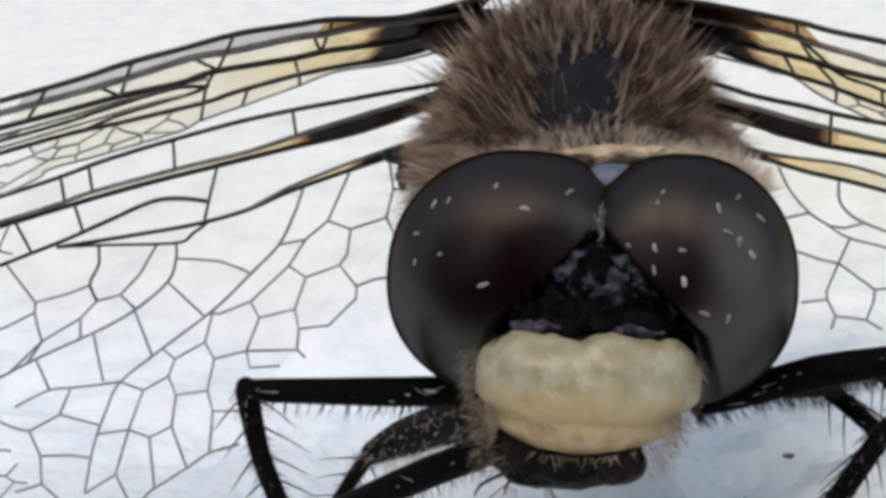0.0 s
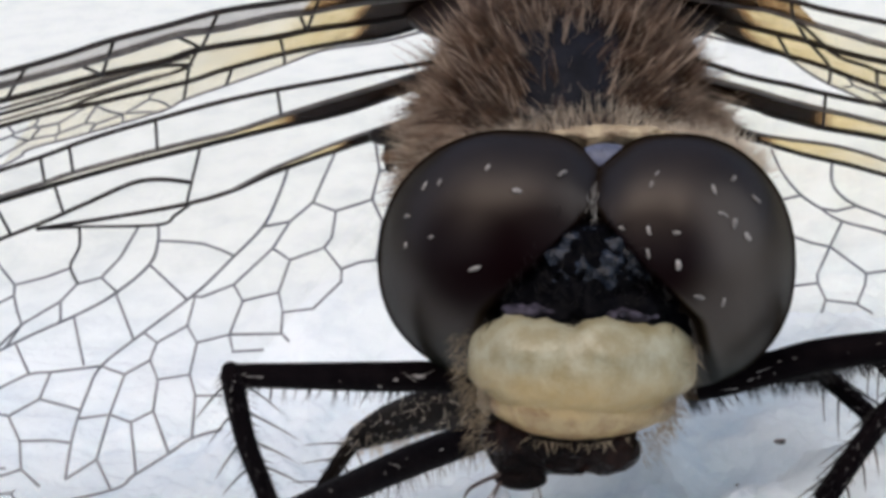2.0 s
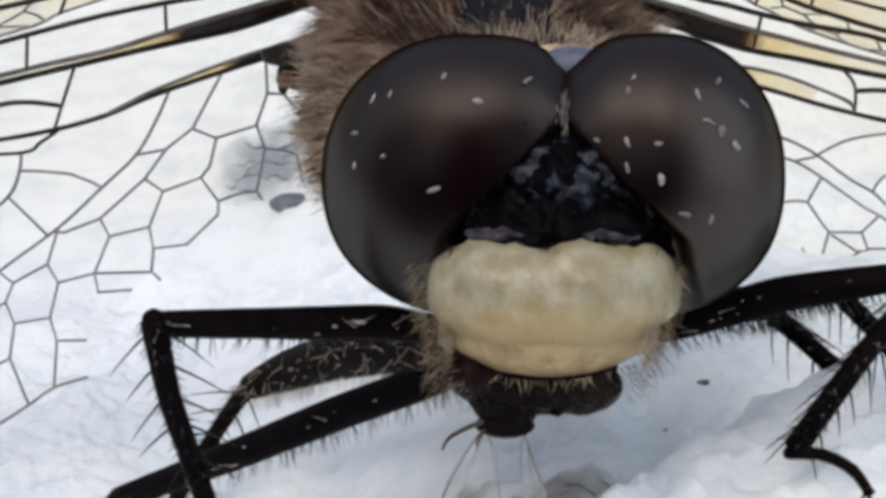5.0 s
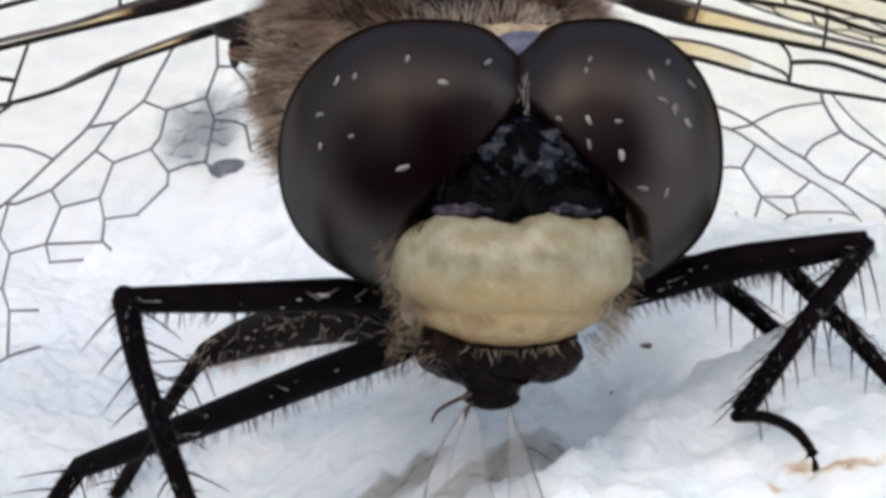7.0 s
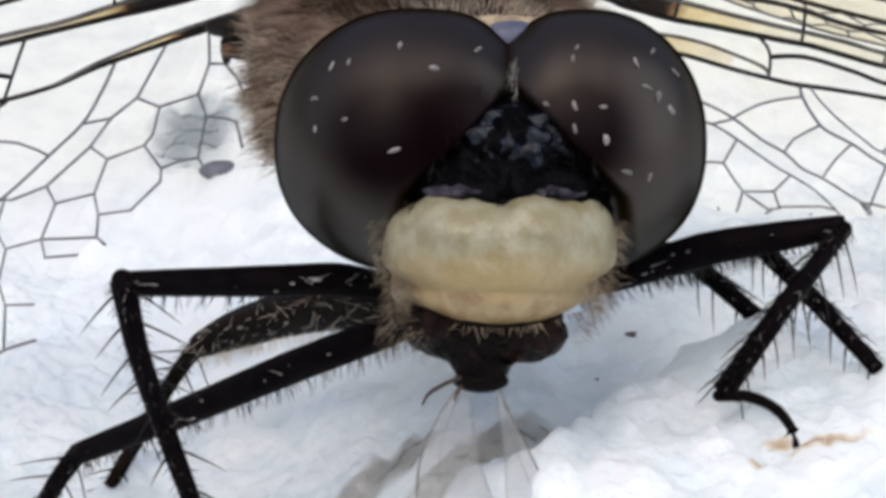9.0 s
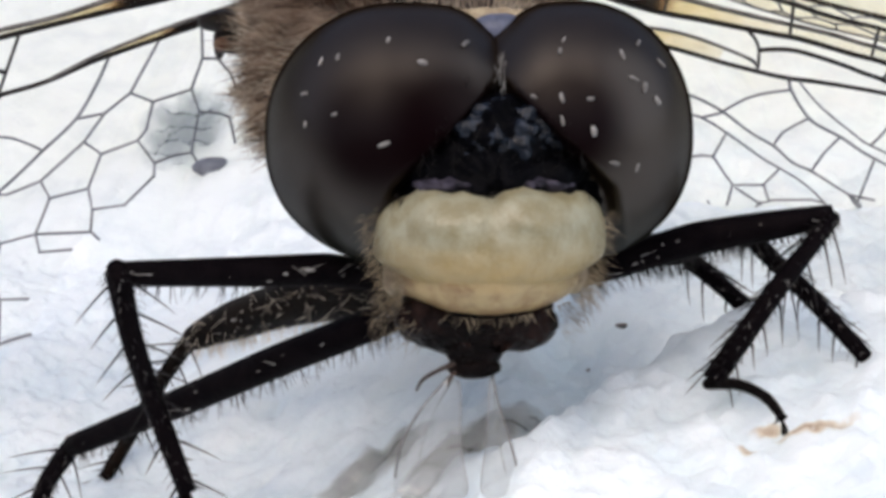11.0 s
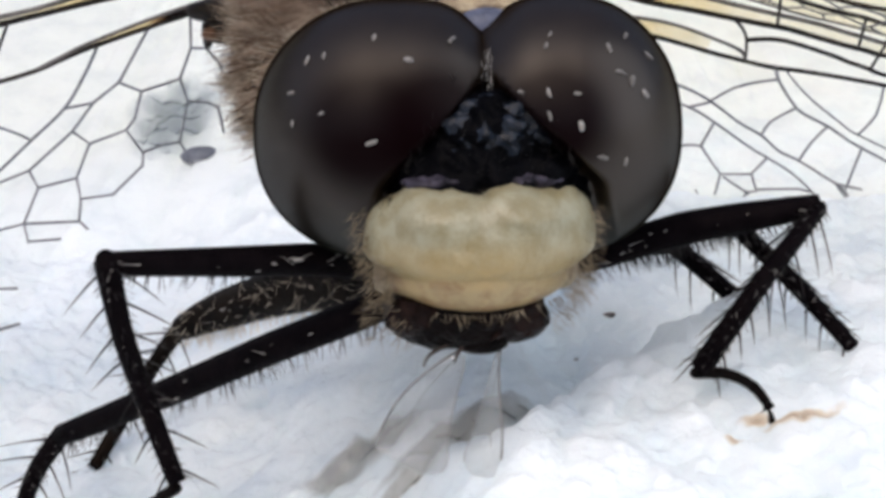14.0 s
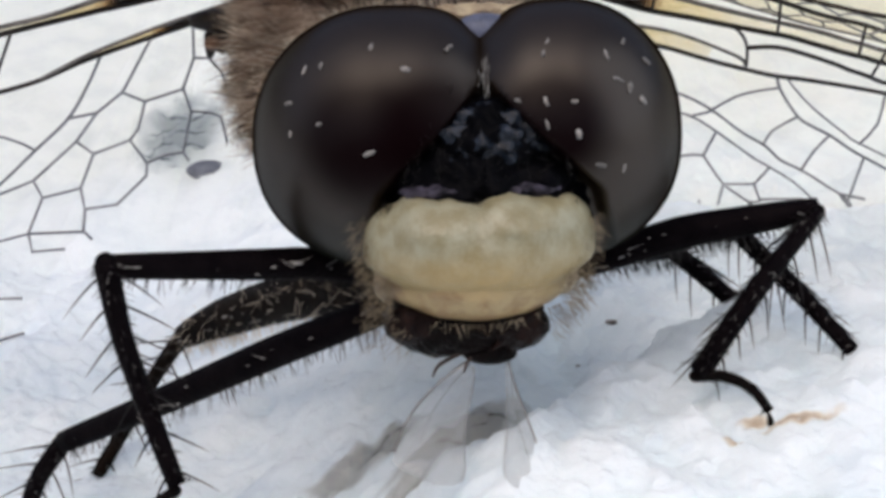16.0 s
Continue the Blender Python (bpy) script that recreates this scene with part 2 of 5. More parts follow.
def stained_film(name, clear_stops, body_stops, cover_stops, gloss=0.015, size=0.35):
    """A clear skin stained by the mesh's own tone: what it lets through, what it scatters and how much it covers."""
    m = film_mat(name, (1, 1, 1), gloss)
    nt = m.node_tree
    tone = nt.nodes.new("ShaderNodeAttribute")
    tone.attribute_name = "tone"
    noise_node = next(n for n in nt.nodes if n.type == "TEX_NOISE")
    noise_node.inputs["Scale"].default_value = 1 / (size * U)
    jitter = nt.nodes.new("ShaderNodeMath")
    jitter.operation = "MULTIPLY_ADD"
    jitter.inputs[1].default_value, jitter.inputs[2].default_value = 0.22, -0.11
    nt.links.new(noise_node.outputs[0], jitter.inputs[0])
    add = nt.nodes.new("ShaderNodeMath")
    nt.links.new(tone.outputs["Fac"], add.inputs[0])
    nt.links.new(jitter.outputs[0], add.inputs[1])

    def ramp(stops):
        r = nt.nodes.new("ShaderNodeValToRGB")
        r.color_ramp.elements[0].position, r.color_ramp.elements[1].position = stops[0][0], stops[-1][0]
        for at, _ in stops[1:-1]:
            r.color_ramp.elements.new(at)
        for e, (_, c) in zip(r.color_ramp.elements, stops):
            e.color = (*c, 1)
        nt.links.new(add.outputs[0], r.inputs[0])
        return r
    clear = next(n for n in nt.nodes if n.type == "BSDF_TRANSPARENT")
    body = next(n for n in nt.nodes if n.type == "BSDF_DIFFUSE")
    nt.links.new(ramp(clear_stops).outputs[0], clear.inputs[0])
    nt.links.new(ramp(body_stops).outputs[0], body.inputs[0])
    cover = next(n for n in nt.nodes if n.type == "MIX_SHADER" and n.inputs[1].links[0].from_node == clear)
    nt.links.new(ramp([(at, (c,) * 3) for at, c in cover_stops]).outputs[0], cover.inputs[0])
    return m


# cream over amber and brown to black
STAINED = stained_film("stained_membrane", ((0.0, (0.965, 0.925, 0.83)), (0.15, (0.95, 0.88, 0.72)), (0.38, (0.90, 0.74, 0.44)), (0.58, (0.50, 0.30, 0.14)), (0.8, (0.05, 0.03, 0.02))),
                       ((0.0, (0.5, 0.42, 0.26)), (0.38, (0.50, 0.31, 0.10)), (0.58, (0.12, 0.055, 0.02)), (0.8, (0.014, 0.007, 0.005))), ((0.0, 0.02), (0.38, 0.14), (0.58, 0.4), (0.8, 0.85)))
PREY_FILM = film_mat("prey_wing_film", (0.80, 0.805, 0.80), 0.08, (0.60, 0.60, 0.58), 0.24)
PREY_VEIN = mat("prey_vein", (0.10, 0.095, 0.09), 0.5, (0.22, 0.21, 0.20), 0.3)
LIMB = mat("dark_brown_limb", (0.05, 0.024, 0.012), 0.4, (0.018, 0.010, 0.007), 0.3)
ORANGE = mat("orange_brown_limb", (0.13, 0.055, 0.02), 0.4, (0.09, 0.03, 0.012), 0.3)
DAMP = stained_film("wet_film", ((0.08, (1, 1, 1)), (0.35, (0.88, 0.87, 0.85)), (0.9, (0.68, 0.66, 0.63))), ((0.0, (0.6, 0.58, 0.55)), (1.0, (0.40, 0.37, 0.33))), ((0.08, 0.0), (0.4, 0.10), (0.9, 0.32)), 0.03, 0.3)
# film that paints soft grey shade on to the tissue
GREY_SHADE = stained_film("grey_shade_film", ((0.08, (1, 1, 1)), (0.5, (0.83, 0.85, 0.86)), (1.0, (0.64, 0.67, 0.69))), ((0.0, (0.6, 0.6, 0.6)), (1.0, (0.25, 0.27, 0.29))), ((0.08, 0.0), (0.5, 0.12), (1.0, 0.32)), 0.0, 1.6)
STAIN = stained_film("brown_stain", ((0.08, (1, 1, 1)), (0.4, (0.88, 0.76, 0.63)), (0.9, (0.52, 0.34, 0.22))), ((0.0, (0.6, 0.45, 0.3)), (1.0, (0.22, 0.11, 0.055))), ((0.08, 0.0), (0.5, 0.10), (0.9, 0.34)))
PELLET = mat("blue_grey_pellet", (0.15, 0.16, 0.185), 0.7, (0.07, 0.075, 0.09), 0.5)
CRUMB = mat("dark_crumb", (0.22, 0.18, 0.15), 0.5, (0.05, 0.05, 0.055), 0.4)


BLOCKER_DARK = mat("blocker_dark", (0.035, 0.034, 0.036), 0.9, (0.028, 0.027, 0.028), 30, spec=0.1)


# ---- geometry ----
class Geo:
    """Vertices and faces in millimetres, gathered and then linked as one mesh."""

    def __init__(self):
        self.v, self.f = [], []

    def add(self, verts, faces):
        k = len(self.v)
        self.v.extend(tuple(map(float, p)) for p in verts)
        self.f.extend(tuple(i + k for i in face) for face in faces)
        return self

    def grid(self, rows, wrap=False, ends=False):
        """A sheet from rows of points, closed round each row if wrap, with capped ends."""
        n, verts = len(rows[0]), [p for r in rows for p in r]
        faces = []
        for i in range(len(rows) - 1):
            for j in range(n if wrap else n - 1):
                k = (j + 1) % n
                faces.append((i * n + j, i * n + k, (i + 1) * n + k, (i + 1) * n + j))
        if ends:
            faces += [tuple(range(n))[::-1], tuple(range((len(rows) - 1) * n, len(rows) * n))]
        return self.add(verts, faces)

    def tube(self, pts, radii, sides=8, steps=0, flat=1.0):
        pts = [Vector(p) for p in pts]
        if steps:
            pts, radii = spline(pts, radii, steps)
        if not hasattr(radii, "__len__"):
            radii = [radii] * len(pts)
        rows, side = [], None
        for i, p in enumerate(pts):
            d = (pts[min(i + 1, len(pts) - 1)] - pts[max(i - 1, 0)]).normalized()
            if side is None:
                side = d.orthogonal().normalized()
            side = (side - d * side.dot(d)).normalized()
            up = d.cross(side)
            rows.append([p + (side * math.cos(a) + up * math.sin(a) * flat) * radii[i]
                         for a in (2 * math.pi * k / sides for k in range(sides))])
        return self.grid(rows, True, True)

    def blob(self, c, semi, axes=None, nu=32, nv=20, warp=None):
        """An ellipsoid round c; axes: three unit vectors; warp changes a point in the blob's own space."""
        axes = axes or ((1, 0, 0), (0, 1, 0), (0, 0, 1))
        ax = [Vector(a) for a in axes]
        rows = []
        for i in range(nv + 1):
            th = math.pi * i / nv
            th = min(max(th, 0.02), math.pi - 0.02)
            row = []
            for j in range(nu):
                ph = 2 * math.pi * j / nu
                q = Vector((math.sin(th) * math.cos(ph) * semi[0], math.sin(th) * math.sin(ph) * semi[1], math.cos(th) * semi[2]))
                if warp:
                    q = warp(q)
                row.append(Vector(c) + ax[0] * q.x + ax[1] * q.y + ax[2] * q.z)
            rows.append(row)
        return self.grid(rows, True, True)

    def strand(self, p, d, length, r, bend=Vector((0, 0, 0)), segs=3):
        """One tapering hair, three-sided."""
        p, d = Vector(p), Vector(d).normalized()
        s = d.orthogonal().normalized()
        t = d.cross(s)
        verts, faces = [], []
        for i in range(segs):
            k = i / segs
            q = p + d * (length * k) + bend * (k * k * length)
            rr = r * (1 - 0.75 * k)
            for a in (0, 2.09, 4.19):
                verts.append(q + (s * math.cos(a) + t * math.sin(a)) * rr)
        verts.append(p + d * length + bend * length)
        for i in range(segs - 1):
            for j in range(3):
                k = (j + 1) % 3
                faces.append((i * 3 + j, i * 3 + k, i * 3 + 3 + k, i * 3 + 3 + j))
        for j in range(3):
            faces.append(((segs - 1) * 3 + j, (segs - 1) * 3 + (j + 1) % 3, segs * 3))
        return self.add(verts, faces)


def spline(pts, radii, steps):
    """Catmull-Rom through the points, radii alongside."""
    pts = [Vector(p) for p in pts]
    rr = list(radii) if hasattr(radii, "__len__") else [radii] * len(pts)
    out, orr = [], []
    for i in range(len(pts) - 1):
        p0, p1, p2, p3 = pts[max(i - 1, 0)], pts[i], pts[i + 1], pts[min(i + 2, len(pts) - 1)]
        for k in range(steps):
            t = k / steps
            out.append(0.5 * ((2 * p1) + (p2 - p0) * t + (2 * p0 - 5 * p1 + 4 * p2 - p3) * t * t + (3 * p1 - p0 - 3 * p2 + p3) * t ** 3))
            orr.append(rr[i] * (1 - t) + rr[i + 1] * t)
    return out + [pts[-1]], orr + [rr[-1]]


PLACE = {}  # where each object's own origin lies, in millimetres


def empty_thing(name, at, label, category, group=""):
    ob = new(name)
    ob.location = Vector(at) * U
    ob.empty_display_size = 0.002
    PLACE[ob] = Vector(at)
    return tagged(ob, label, category, group)


def part(name, geo, material, parent=None, label="", at=None, smooth=True):
    """Links geo as one mesh object under a thing or a part; at: its origin."""
    base = PLACE[parent] if parent else Vector(Z3)
    at = Vector(at) if at is not None else base
    me = bpy.data.meshes.new(name)
    me.from_pydata([tuple((Vector(p) - at) * U) for p in geo.v], [], geo.f)
    me.materials.append(material)
    me.update()
    if smooth:
        me.polygons.foreach_set("use_smooth", [True] * len(me.polygons))
    ob = new(name, me)
    ob.parent = parent
    ob.location = (at - base) * U
    PLACE[ob] = at
    if label:
        ob["label"] = label
    return ob


def ease(a, b, x):
    t = min(max((x - a) / (b - a), 0.0), 1.0)
    return t * t * (3 - 2 * t)


def profile(pts, u):
    """The height of a curve, given as points along u, at u."""
    for (a, b), (c, d) in zip(pts, pts[1:]):
        if a <= u <= c:
            return b + (d - b) * (u - a) / (c - a)
    return pts[0][1] if u < pts[0][0] else pts[-1][1]


rng = random.Random(7)


# ---- the ground: a lumpy white sheet ----
def ridge(x):
    """How far back the raised near fold reaches at x."""
    return -4.3 + 0.35 * (x + 3) + 3.6 * ease(0.0, 6.0, x) - 0.12 * max(x - 5, 0)


def ground_z(x, y):
    low = -0.7 + 0.2 * max(min(x - 3, 2.0), -11.5)
    top = 2.35 + 0.10 * min(max(x - 4, 0), 6) - 1.9 * ease(1.5, -6.5, x) - 0.10 * max(-4 - y, 0)
    top -= 2.2 * ease(1.2, -1.0, x) * ease(-6.2, -4.2, x)
    s = ease(-0.7 - 5.5 * ease(2.2, -1.5, x), 0.9, ridge(x) - y)  # the fold falls off steeply on one side only
    low += (1.7 - 1.0 * ease(1.0, 3.6, x)) * ease(-5.0, 0.5, x) * ease(11.0, 4.0, y)
    h = low + (top - low) * s
    far = ease(60, 25, math.hypot(x, y))
    p = Vector((x, y, 0))
    lump = 0.42 * noise.noise(p * 0.33) + 0.27 * noise.noise(p * 0.9 + Vector((7, 3, 0))) + 0.15 * noise.noise(p * 2.3) + 0.07 * noise.noise(p * 5.2) + 0.16 * abs(noise.noise(p * 1.6 + Vector((2, 5, 8))))
    fold = 0.10 * (1 - abs(noise.noise(p * 0.55 + Vector((3, 9, 4)))) * 3) if far else 0
    w = p + noise.noise_vector(p * 0.7) * 0.6
    crease = 0.16 * abs(noise.noise(w * 0.95 + Vector((4, 1, 6)))) + 0.10 * abs(noise.noise(w * 2.1 + Vector((1, 7, 2)))) + 0.05 * abs(noise.noise(w * 4.6)) if far else 0  # pinched folds of wet paper
    return h + (lump + max(fold, -0.1) + 1.3 * crease - 0.06) * (0.35 + 0.65 * far)


def axis_steps(lo, hi, fine, reach):
    v = []
    k = lo
    while k < hi:
        v.append(k)
        k += fine
    d = fine
    a, b = [lo], [hi]
    while b[-1] < reach:
        d *= 1.25
        a.append(a[-1] - d)
        b.append(b[-1] + d)
    return a[:0:-1] + v + b


def build_ground():
    xs, ys = axis_steps(-12, 12, 0.11, 900), axis_steps(-7, 16, 0.11, 900)
    g = Geo()
    g.grid([[(x, y, ground_z(x, y)) for x in xs] for y in ys])
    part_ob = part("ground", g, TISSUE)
    tagged(part_ob, "crumpled white tissue sheet, lumpy with damp grey patches", "ground", kind="structure")


build_ground()


def build_light_blocker():
    """An added dark screen, unseen behind the camera, that darkens the eyes' reflections."""
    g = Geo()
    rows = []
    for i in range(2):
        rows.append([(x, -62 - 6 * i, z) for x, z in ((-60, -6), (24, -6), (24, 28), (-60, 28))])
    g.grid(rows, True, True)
    tagged(part("wall_south", g, BLOCKER_DARK, smooth=False), "added dark grey screen, unseen behind the camera", "wall", kind="structure")


build_light_blocker()

# ---- the dragonfly ----
MID = Vector((-1.09, 9.13, 5.92))  # a point on the plane that parts the body left and right
ACROSS = Vector((0.991, 0.130, -0.035)).normalized()
ALONG = Vector((-0.130, 0.991, 0.0)).normalized()  # towards the tail
UPWARD = ACROSS.cross(ALONG).normalized()
HEAD = Vector((0.876, -0.025, 7.417))
FX, FU, FN = Vector((1, 0, 0)), Vector((0, 0.4226, 0.9063)), Vector((0, -0.9063, 0.4226))  # the face's right, up and front

dragonfly = empty_thing("dragonfly", (0.4, 4.0, -0.8), "dark hairy dragonfly with clear veined wings, feeding on white tissue", "dragonfly")


def face(a, b, c):
    """A point of the head by its right, up and front."""
    return HEAD + FX * a + FU * b + FN * c


def build_head():
    g = Geo()

    def rough_up(q):
        n = noise.noise(q * 1.6) * 0.14 + noise.noise(q * 4.2 + Vector((5, 1, 2))) * 0.10 + noise.noise(q * 9 + Vector((1, 4, 2))) * 0.045
        return q * (1 + n)
    ax = (FX, FU, FN)
    g.blob(face(0.30, -1.2, 0.72), (2.0, 1.5, 1.75), ax, 64, 40, rough_up)
    g.blob(face(0.34, -0.55, 1.15), (1.30, 0.95, 1.15), ax, 48, 30, rough_up)
    g.blob(face(0.34, -0.15, 1.55), (0.95, 0.68, 0.85), ax, 32, 20, rough_up)
    g.blob(face(0.2, -0.5, -0.8), (2.2, 1.7, 1.2), ax, 24, 14)
    head = part("head", g, FRONS, dragonfly, "pitted black frons and skull", HEAD)

    g = Geo()
    def knobbly(q):
        return q * (1 + 0.28 * noise.noise(q * 2.6) + 0.22 * noise.noise(q * 5.5 + Vector((3, 1, 2))) + 0.08 * noise.noise(q * 12))
    g.blob(face(0.38, -0.20, 1.76), (1.0, 0.60, 0.62), ax, 80, 56, knobbly)
    part("vertex", g, VERTEX, head, "glossy blue-black knob between the eyes")
    for a, r in ((-0.48, 0.66), (1.02, 0.62)):
        g = Geo()
        g.blob(face(a, -1.10, 2.12), (r, 0.17, 0.34), ax, 40, 20, knobbly)
        part("frons_spot", g, PURPLE, head, "dull purple-grey spot above the clypeus")

    def fullness(med):
        """How far an eye still reaches up and forward, part of the way from its middle to its inner end."""
        return (1 - med ** 2.75) ** (1 / 2.75)

    for side, c, semi in ((-1, (-1.52, 0.0, 0.0), (2.48, 2.40, 2.30)), (1, (1.87, 0.02, 0.0), (2.13, 2.36, 2.30))):
        e = Geo()
        cx = c[0]

        def shape(q, side=side, cx=cx, semi=semi):
            a, b, cc = q.x + cx, q.y, q.z
            m = (a - 0.36) * side  # distance out from the midline
            dent = ease(0.07, -0.13, m - profile(((-2.6, 2.3), (-2.1, 2.2), (-1.1, 1.95), (-0.7, 1.5), (-0.27, 1.0), (0.3, 0.42), (0.72, 0.0), (0.9, -0.4)), b))
            cut = dent * 0.6 * ease(-0.2, 1.2, cc)
            back = ease(0.5, -2.0, cc) * 0.25 if side < 0 else ease(0.3, -1.3, cc) * 0.36
            med = min(max(-side * q.x / semi[0], 0.0), 0.995)
            full = fullness(med) / math.sqrt(1 - med * med)  # fuller towards the seam where the two eyes meet
            sag = 0.16 * math.exp(-(m / 0.45) ** 2) * ease(0.3, 1.5, q.y)
            fat = 1 + 0.055 * ease(0.2, -1.6, q.y)
            return Vector((q.x * (1 - back) * fat, q.y * full * (1 - back) * fat - sag, q.z * full - cut))
        e.blob(face(*c), semi, ax, 120, 90, shape)
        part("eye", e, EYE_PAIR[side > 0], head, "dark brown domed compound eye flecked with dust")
        specks = ((-1.04, 1.29, 0.12), (-1.67, 1.71, 0.09), (-0.23, 1.63, 0.12), (-2.70, 0.34, 0.085), (-1.78, -0.23, 0.11), (-3.25, 0.73, 0.08), (-2.61, 1.40, 0.08),
                  (-2.93, 1.33, 0.08), (-3.24, 0.16, 0.08), (-2.59, -1.36, 0.07), (-2.47, -1.73, 0.06)) if side < 0 else (
                  (1.55, 1.47, 0.10), (2.71, 1.40, 0.10), (3.02, 1.60, 0.09), (2.92, 0.94, 0.09), (3.13, 0.77, 0.11), (3.36, 0.52, 0.10), (2.16, -0.03, 0.11), (1.58, 0.18, 0.09),
                  (1.58, 0.60, 0.08), (2.11, 0.58, 0.08), (2.97, -0.70, 0.09), (2.53, -0.63, 0.09), (3.63, -0.58, 0.08), (3.44, 1.21, 0.08), (1.05, 0.63, 0.08), (1.62, 1.68, 0.06))
        for a, b, r in specks:
            zz = 1.5
            a0, b0 = a, b
            for _ in range(4):  # settle the fleck on the curved eye
                k = (33 - zz) / 33
                a, b = -0.876 + (a0 + 0.876) * k, -2.054 + (b0 + 2.054) * k
                x, y = (a - c[0]) / semi[0], (b - c[1]) / semi[1]
                reach = fullness(min(-side * x, 0.99)) ** 2 if -side * x > 0 else 1 - x * x
                zz = math.sqrt(max(0.02, reach - y * y)) * semi[2]
            n = Vector((x / semi[0], y / semi[1], zz / semi[2] ** 2)).normalized()
            p = face(a, b, zz)
            nn = (FX * n.x + FU * n.y + FN * n.z).normalized()
            s = nn.orthogonal().normalized()
            s.rotate(Matrix.Rotation(rng.uniform(0, 6.28), 3, nn))
            sp = Geo()
            sp.blob(p + nn * 0.015, (r * rng.uniform(0.7, 1.45), r * rng.uniform(0.35, 0.55), r * 0.3), (s, nn.cross(s), nn), 8, 6,
                    lambda q: q * (1 + 0.5 * noise.noise(q * 14 + p)))
            part("dust_fleck", sp, DUST, head, "pale dust fleck on the eye", p)

    o = Geo()
    o.blob(face(0.40, 1.80, 0.35), (0.50, 0.34, 0.34), ax, 24, 16, lambda q: Vector((q.x * (1 + 0.9 * q.y), q.y, q.z)))
    part("occiput", o, OCCIPUT, head, "glossy blue-grey occipital triangle")

    # clypeus: two swollen lobes parted by a shallow groove
    def plate(c, wa, hb, bulge, notch, power=3.1, smile=0.0):
        g2, rows = Geo(), []
        for i in range(29):
            v = -1 + 2 * i / 28
            row = []
            for j in range(45):
                w = -1 + 2 * j / 44
                # square to superellipse
                r = max(abs(w), abs(v))
                l = (abs(w) ** power + abs(v) ** power) ** (1 / power) or 1
                a, b = w * r / l, v * r / l
                top = (0.05 * math.sin(w * 9) + 0.10 * noise.noise(Vector((w * 6, 3.3, 1.2)))) * max(v, 0) - notch * math.exp(-(w / 0.10) ** 2) * max(v, 0) ** 2
                edge = max(0.0, 1 - (abs(a) ** power + abs(b) ** power))
                cc = bulge * edge ** 0.42 - 0.5 * abs(a) ** 2.2 * bulge - notch * 0.35 * math.exp(-(w / 0.06) ** 2) * edge
                q = face(c[0] + a * wa, c[1] + (b + top + smile * a * a * max(-v, 0)) * hb, c[2] + cc)
                lobe = 0.10 * math.exp(-((abs(w) - 0.45) / 0.22) ** 2 - ((v - 0.25) / 0.4) ** 2)  # a swelling on each half
                q += FN * (lobe * bulge + 0.06 * noise.noise(q * 2.2) + 0.03 * noise.noise(q * 5) + 0.012 * noise.noise(q * 11))
                row.append(q)
            rows.append(row)
        g2.grid(rows)
        return g2
    part("clypeus", plate((0.14, -2.06, 1.75), 2.12, 0.97, 1.35, 0.15, 3.4, 0.40), YELLOW, head, "smooth cream-yellow swollen clypeus with a centre groove")
    part("labrum", plate((0.08, -2.70, 1.58), 1.72, 0.74, 1.25, 0.03, 2.2, 0.15), LABRUM, head, "ochre-yellow labrum below the clypeus")
    cheeks = Geo()
    cheeks.blob(face(-1.5, -2.72, 1.05), (0.34, 0.42, 0.5), ax, 20, 14, rough_up)
    cheeks.blob(face(1.60, -2.66, 1.05), (0.30, 0.40, 0.5), ax, 20, 14, rough_up)
    part("cheek", cheeks, COLLAR, head, "tan hairy cheeks")

    h = Geo()  # fringe of hairs round the face and on the frons
    for k in range(420):
        s = rng.choice((-1, 1))
        t = rng.random()
        a, b = 0.1 + s * (2.1 - 0.75 * t * t + rng.uniform(-0.2, 0.1)), -1.6 - 2.0 * t + rng.uniform(-0.15, 0.15)
        p = face(a, b, 1.9 + rng.uniform(-0.3, 0.35))
        d = FX * s * rng.uniform(0.3, 1.0) + FU * rng.uniform(-0.8, 0.2) + FN * rng.uniform(0.2, 0.9)
        h.strand(p, d, rng.uniform(0.12, 0.40), 0.006, FU * -0.25)
    for k in range(150):
        p = face(rng.uniform(-2.0, -0.9), rng.uniform(-3.9, -3.1), rng.uniform(0.6, 1.5))
        h.strand(p, FX * rng.uniform(-1.0, 0.1) + FU * rng.uniform(-0.8, 0.3) + FN * rng.uniform(0.1, 0.6), rng.uniform(0.15, 0.4), 0.006, FU * -0.25)
    for k in range(70):  # a thin fringe under the labrum
        a = rng.uniform(-1.3, 1.45)
        h.strand(face(0.08 + a, -3.42 + 0.13 * a * a, 2.3 - 0.25 * a * a), FU * -rng.uniform(0.5, 1.0) + FX * (0.25 * a + rng.gauss(0, 0.3)) + FN * rng.uniform(0.0, 0.5), rng.uniform(0.1, 0.32), 0.008, FU * -0.1)
    for k in range(240):  # tan fluff at both ends of the labrum
        s = rng.choice((-1, 1))
        p = face(0.1 + s * rng.uniform(1.45, 1.95), rng.uniform(-3.15, -2.45), rng.uniform(1.7, 2.35))
        h.strand(p, FX * s * rng.uniform(0.1, 0.8) + FU * rng.uniform(-0.9, 0.1) + FN * rng.uniform(0.3, 0.9), rng.uniform(0.12, 0.32), 0.008, FU * -0.25)
    part("face_hair", h, FACE_HAIR, head, "tan hairs fringing the face")
    h = Geo()
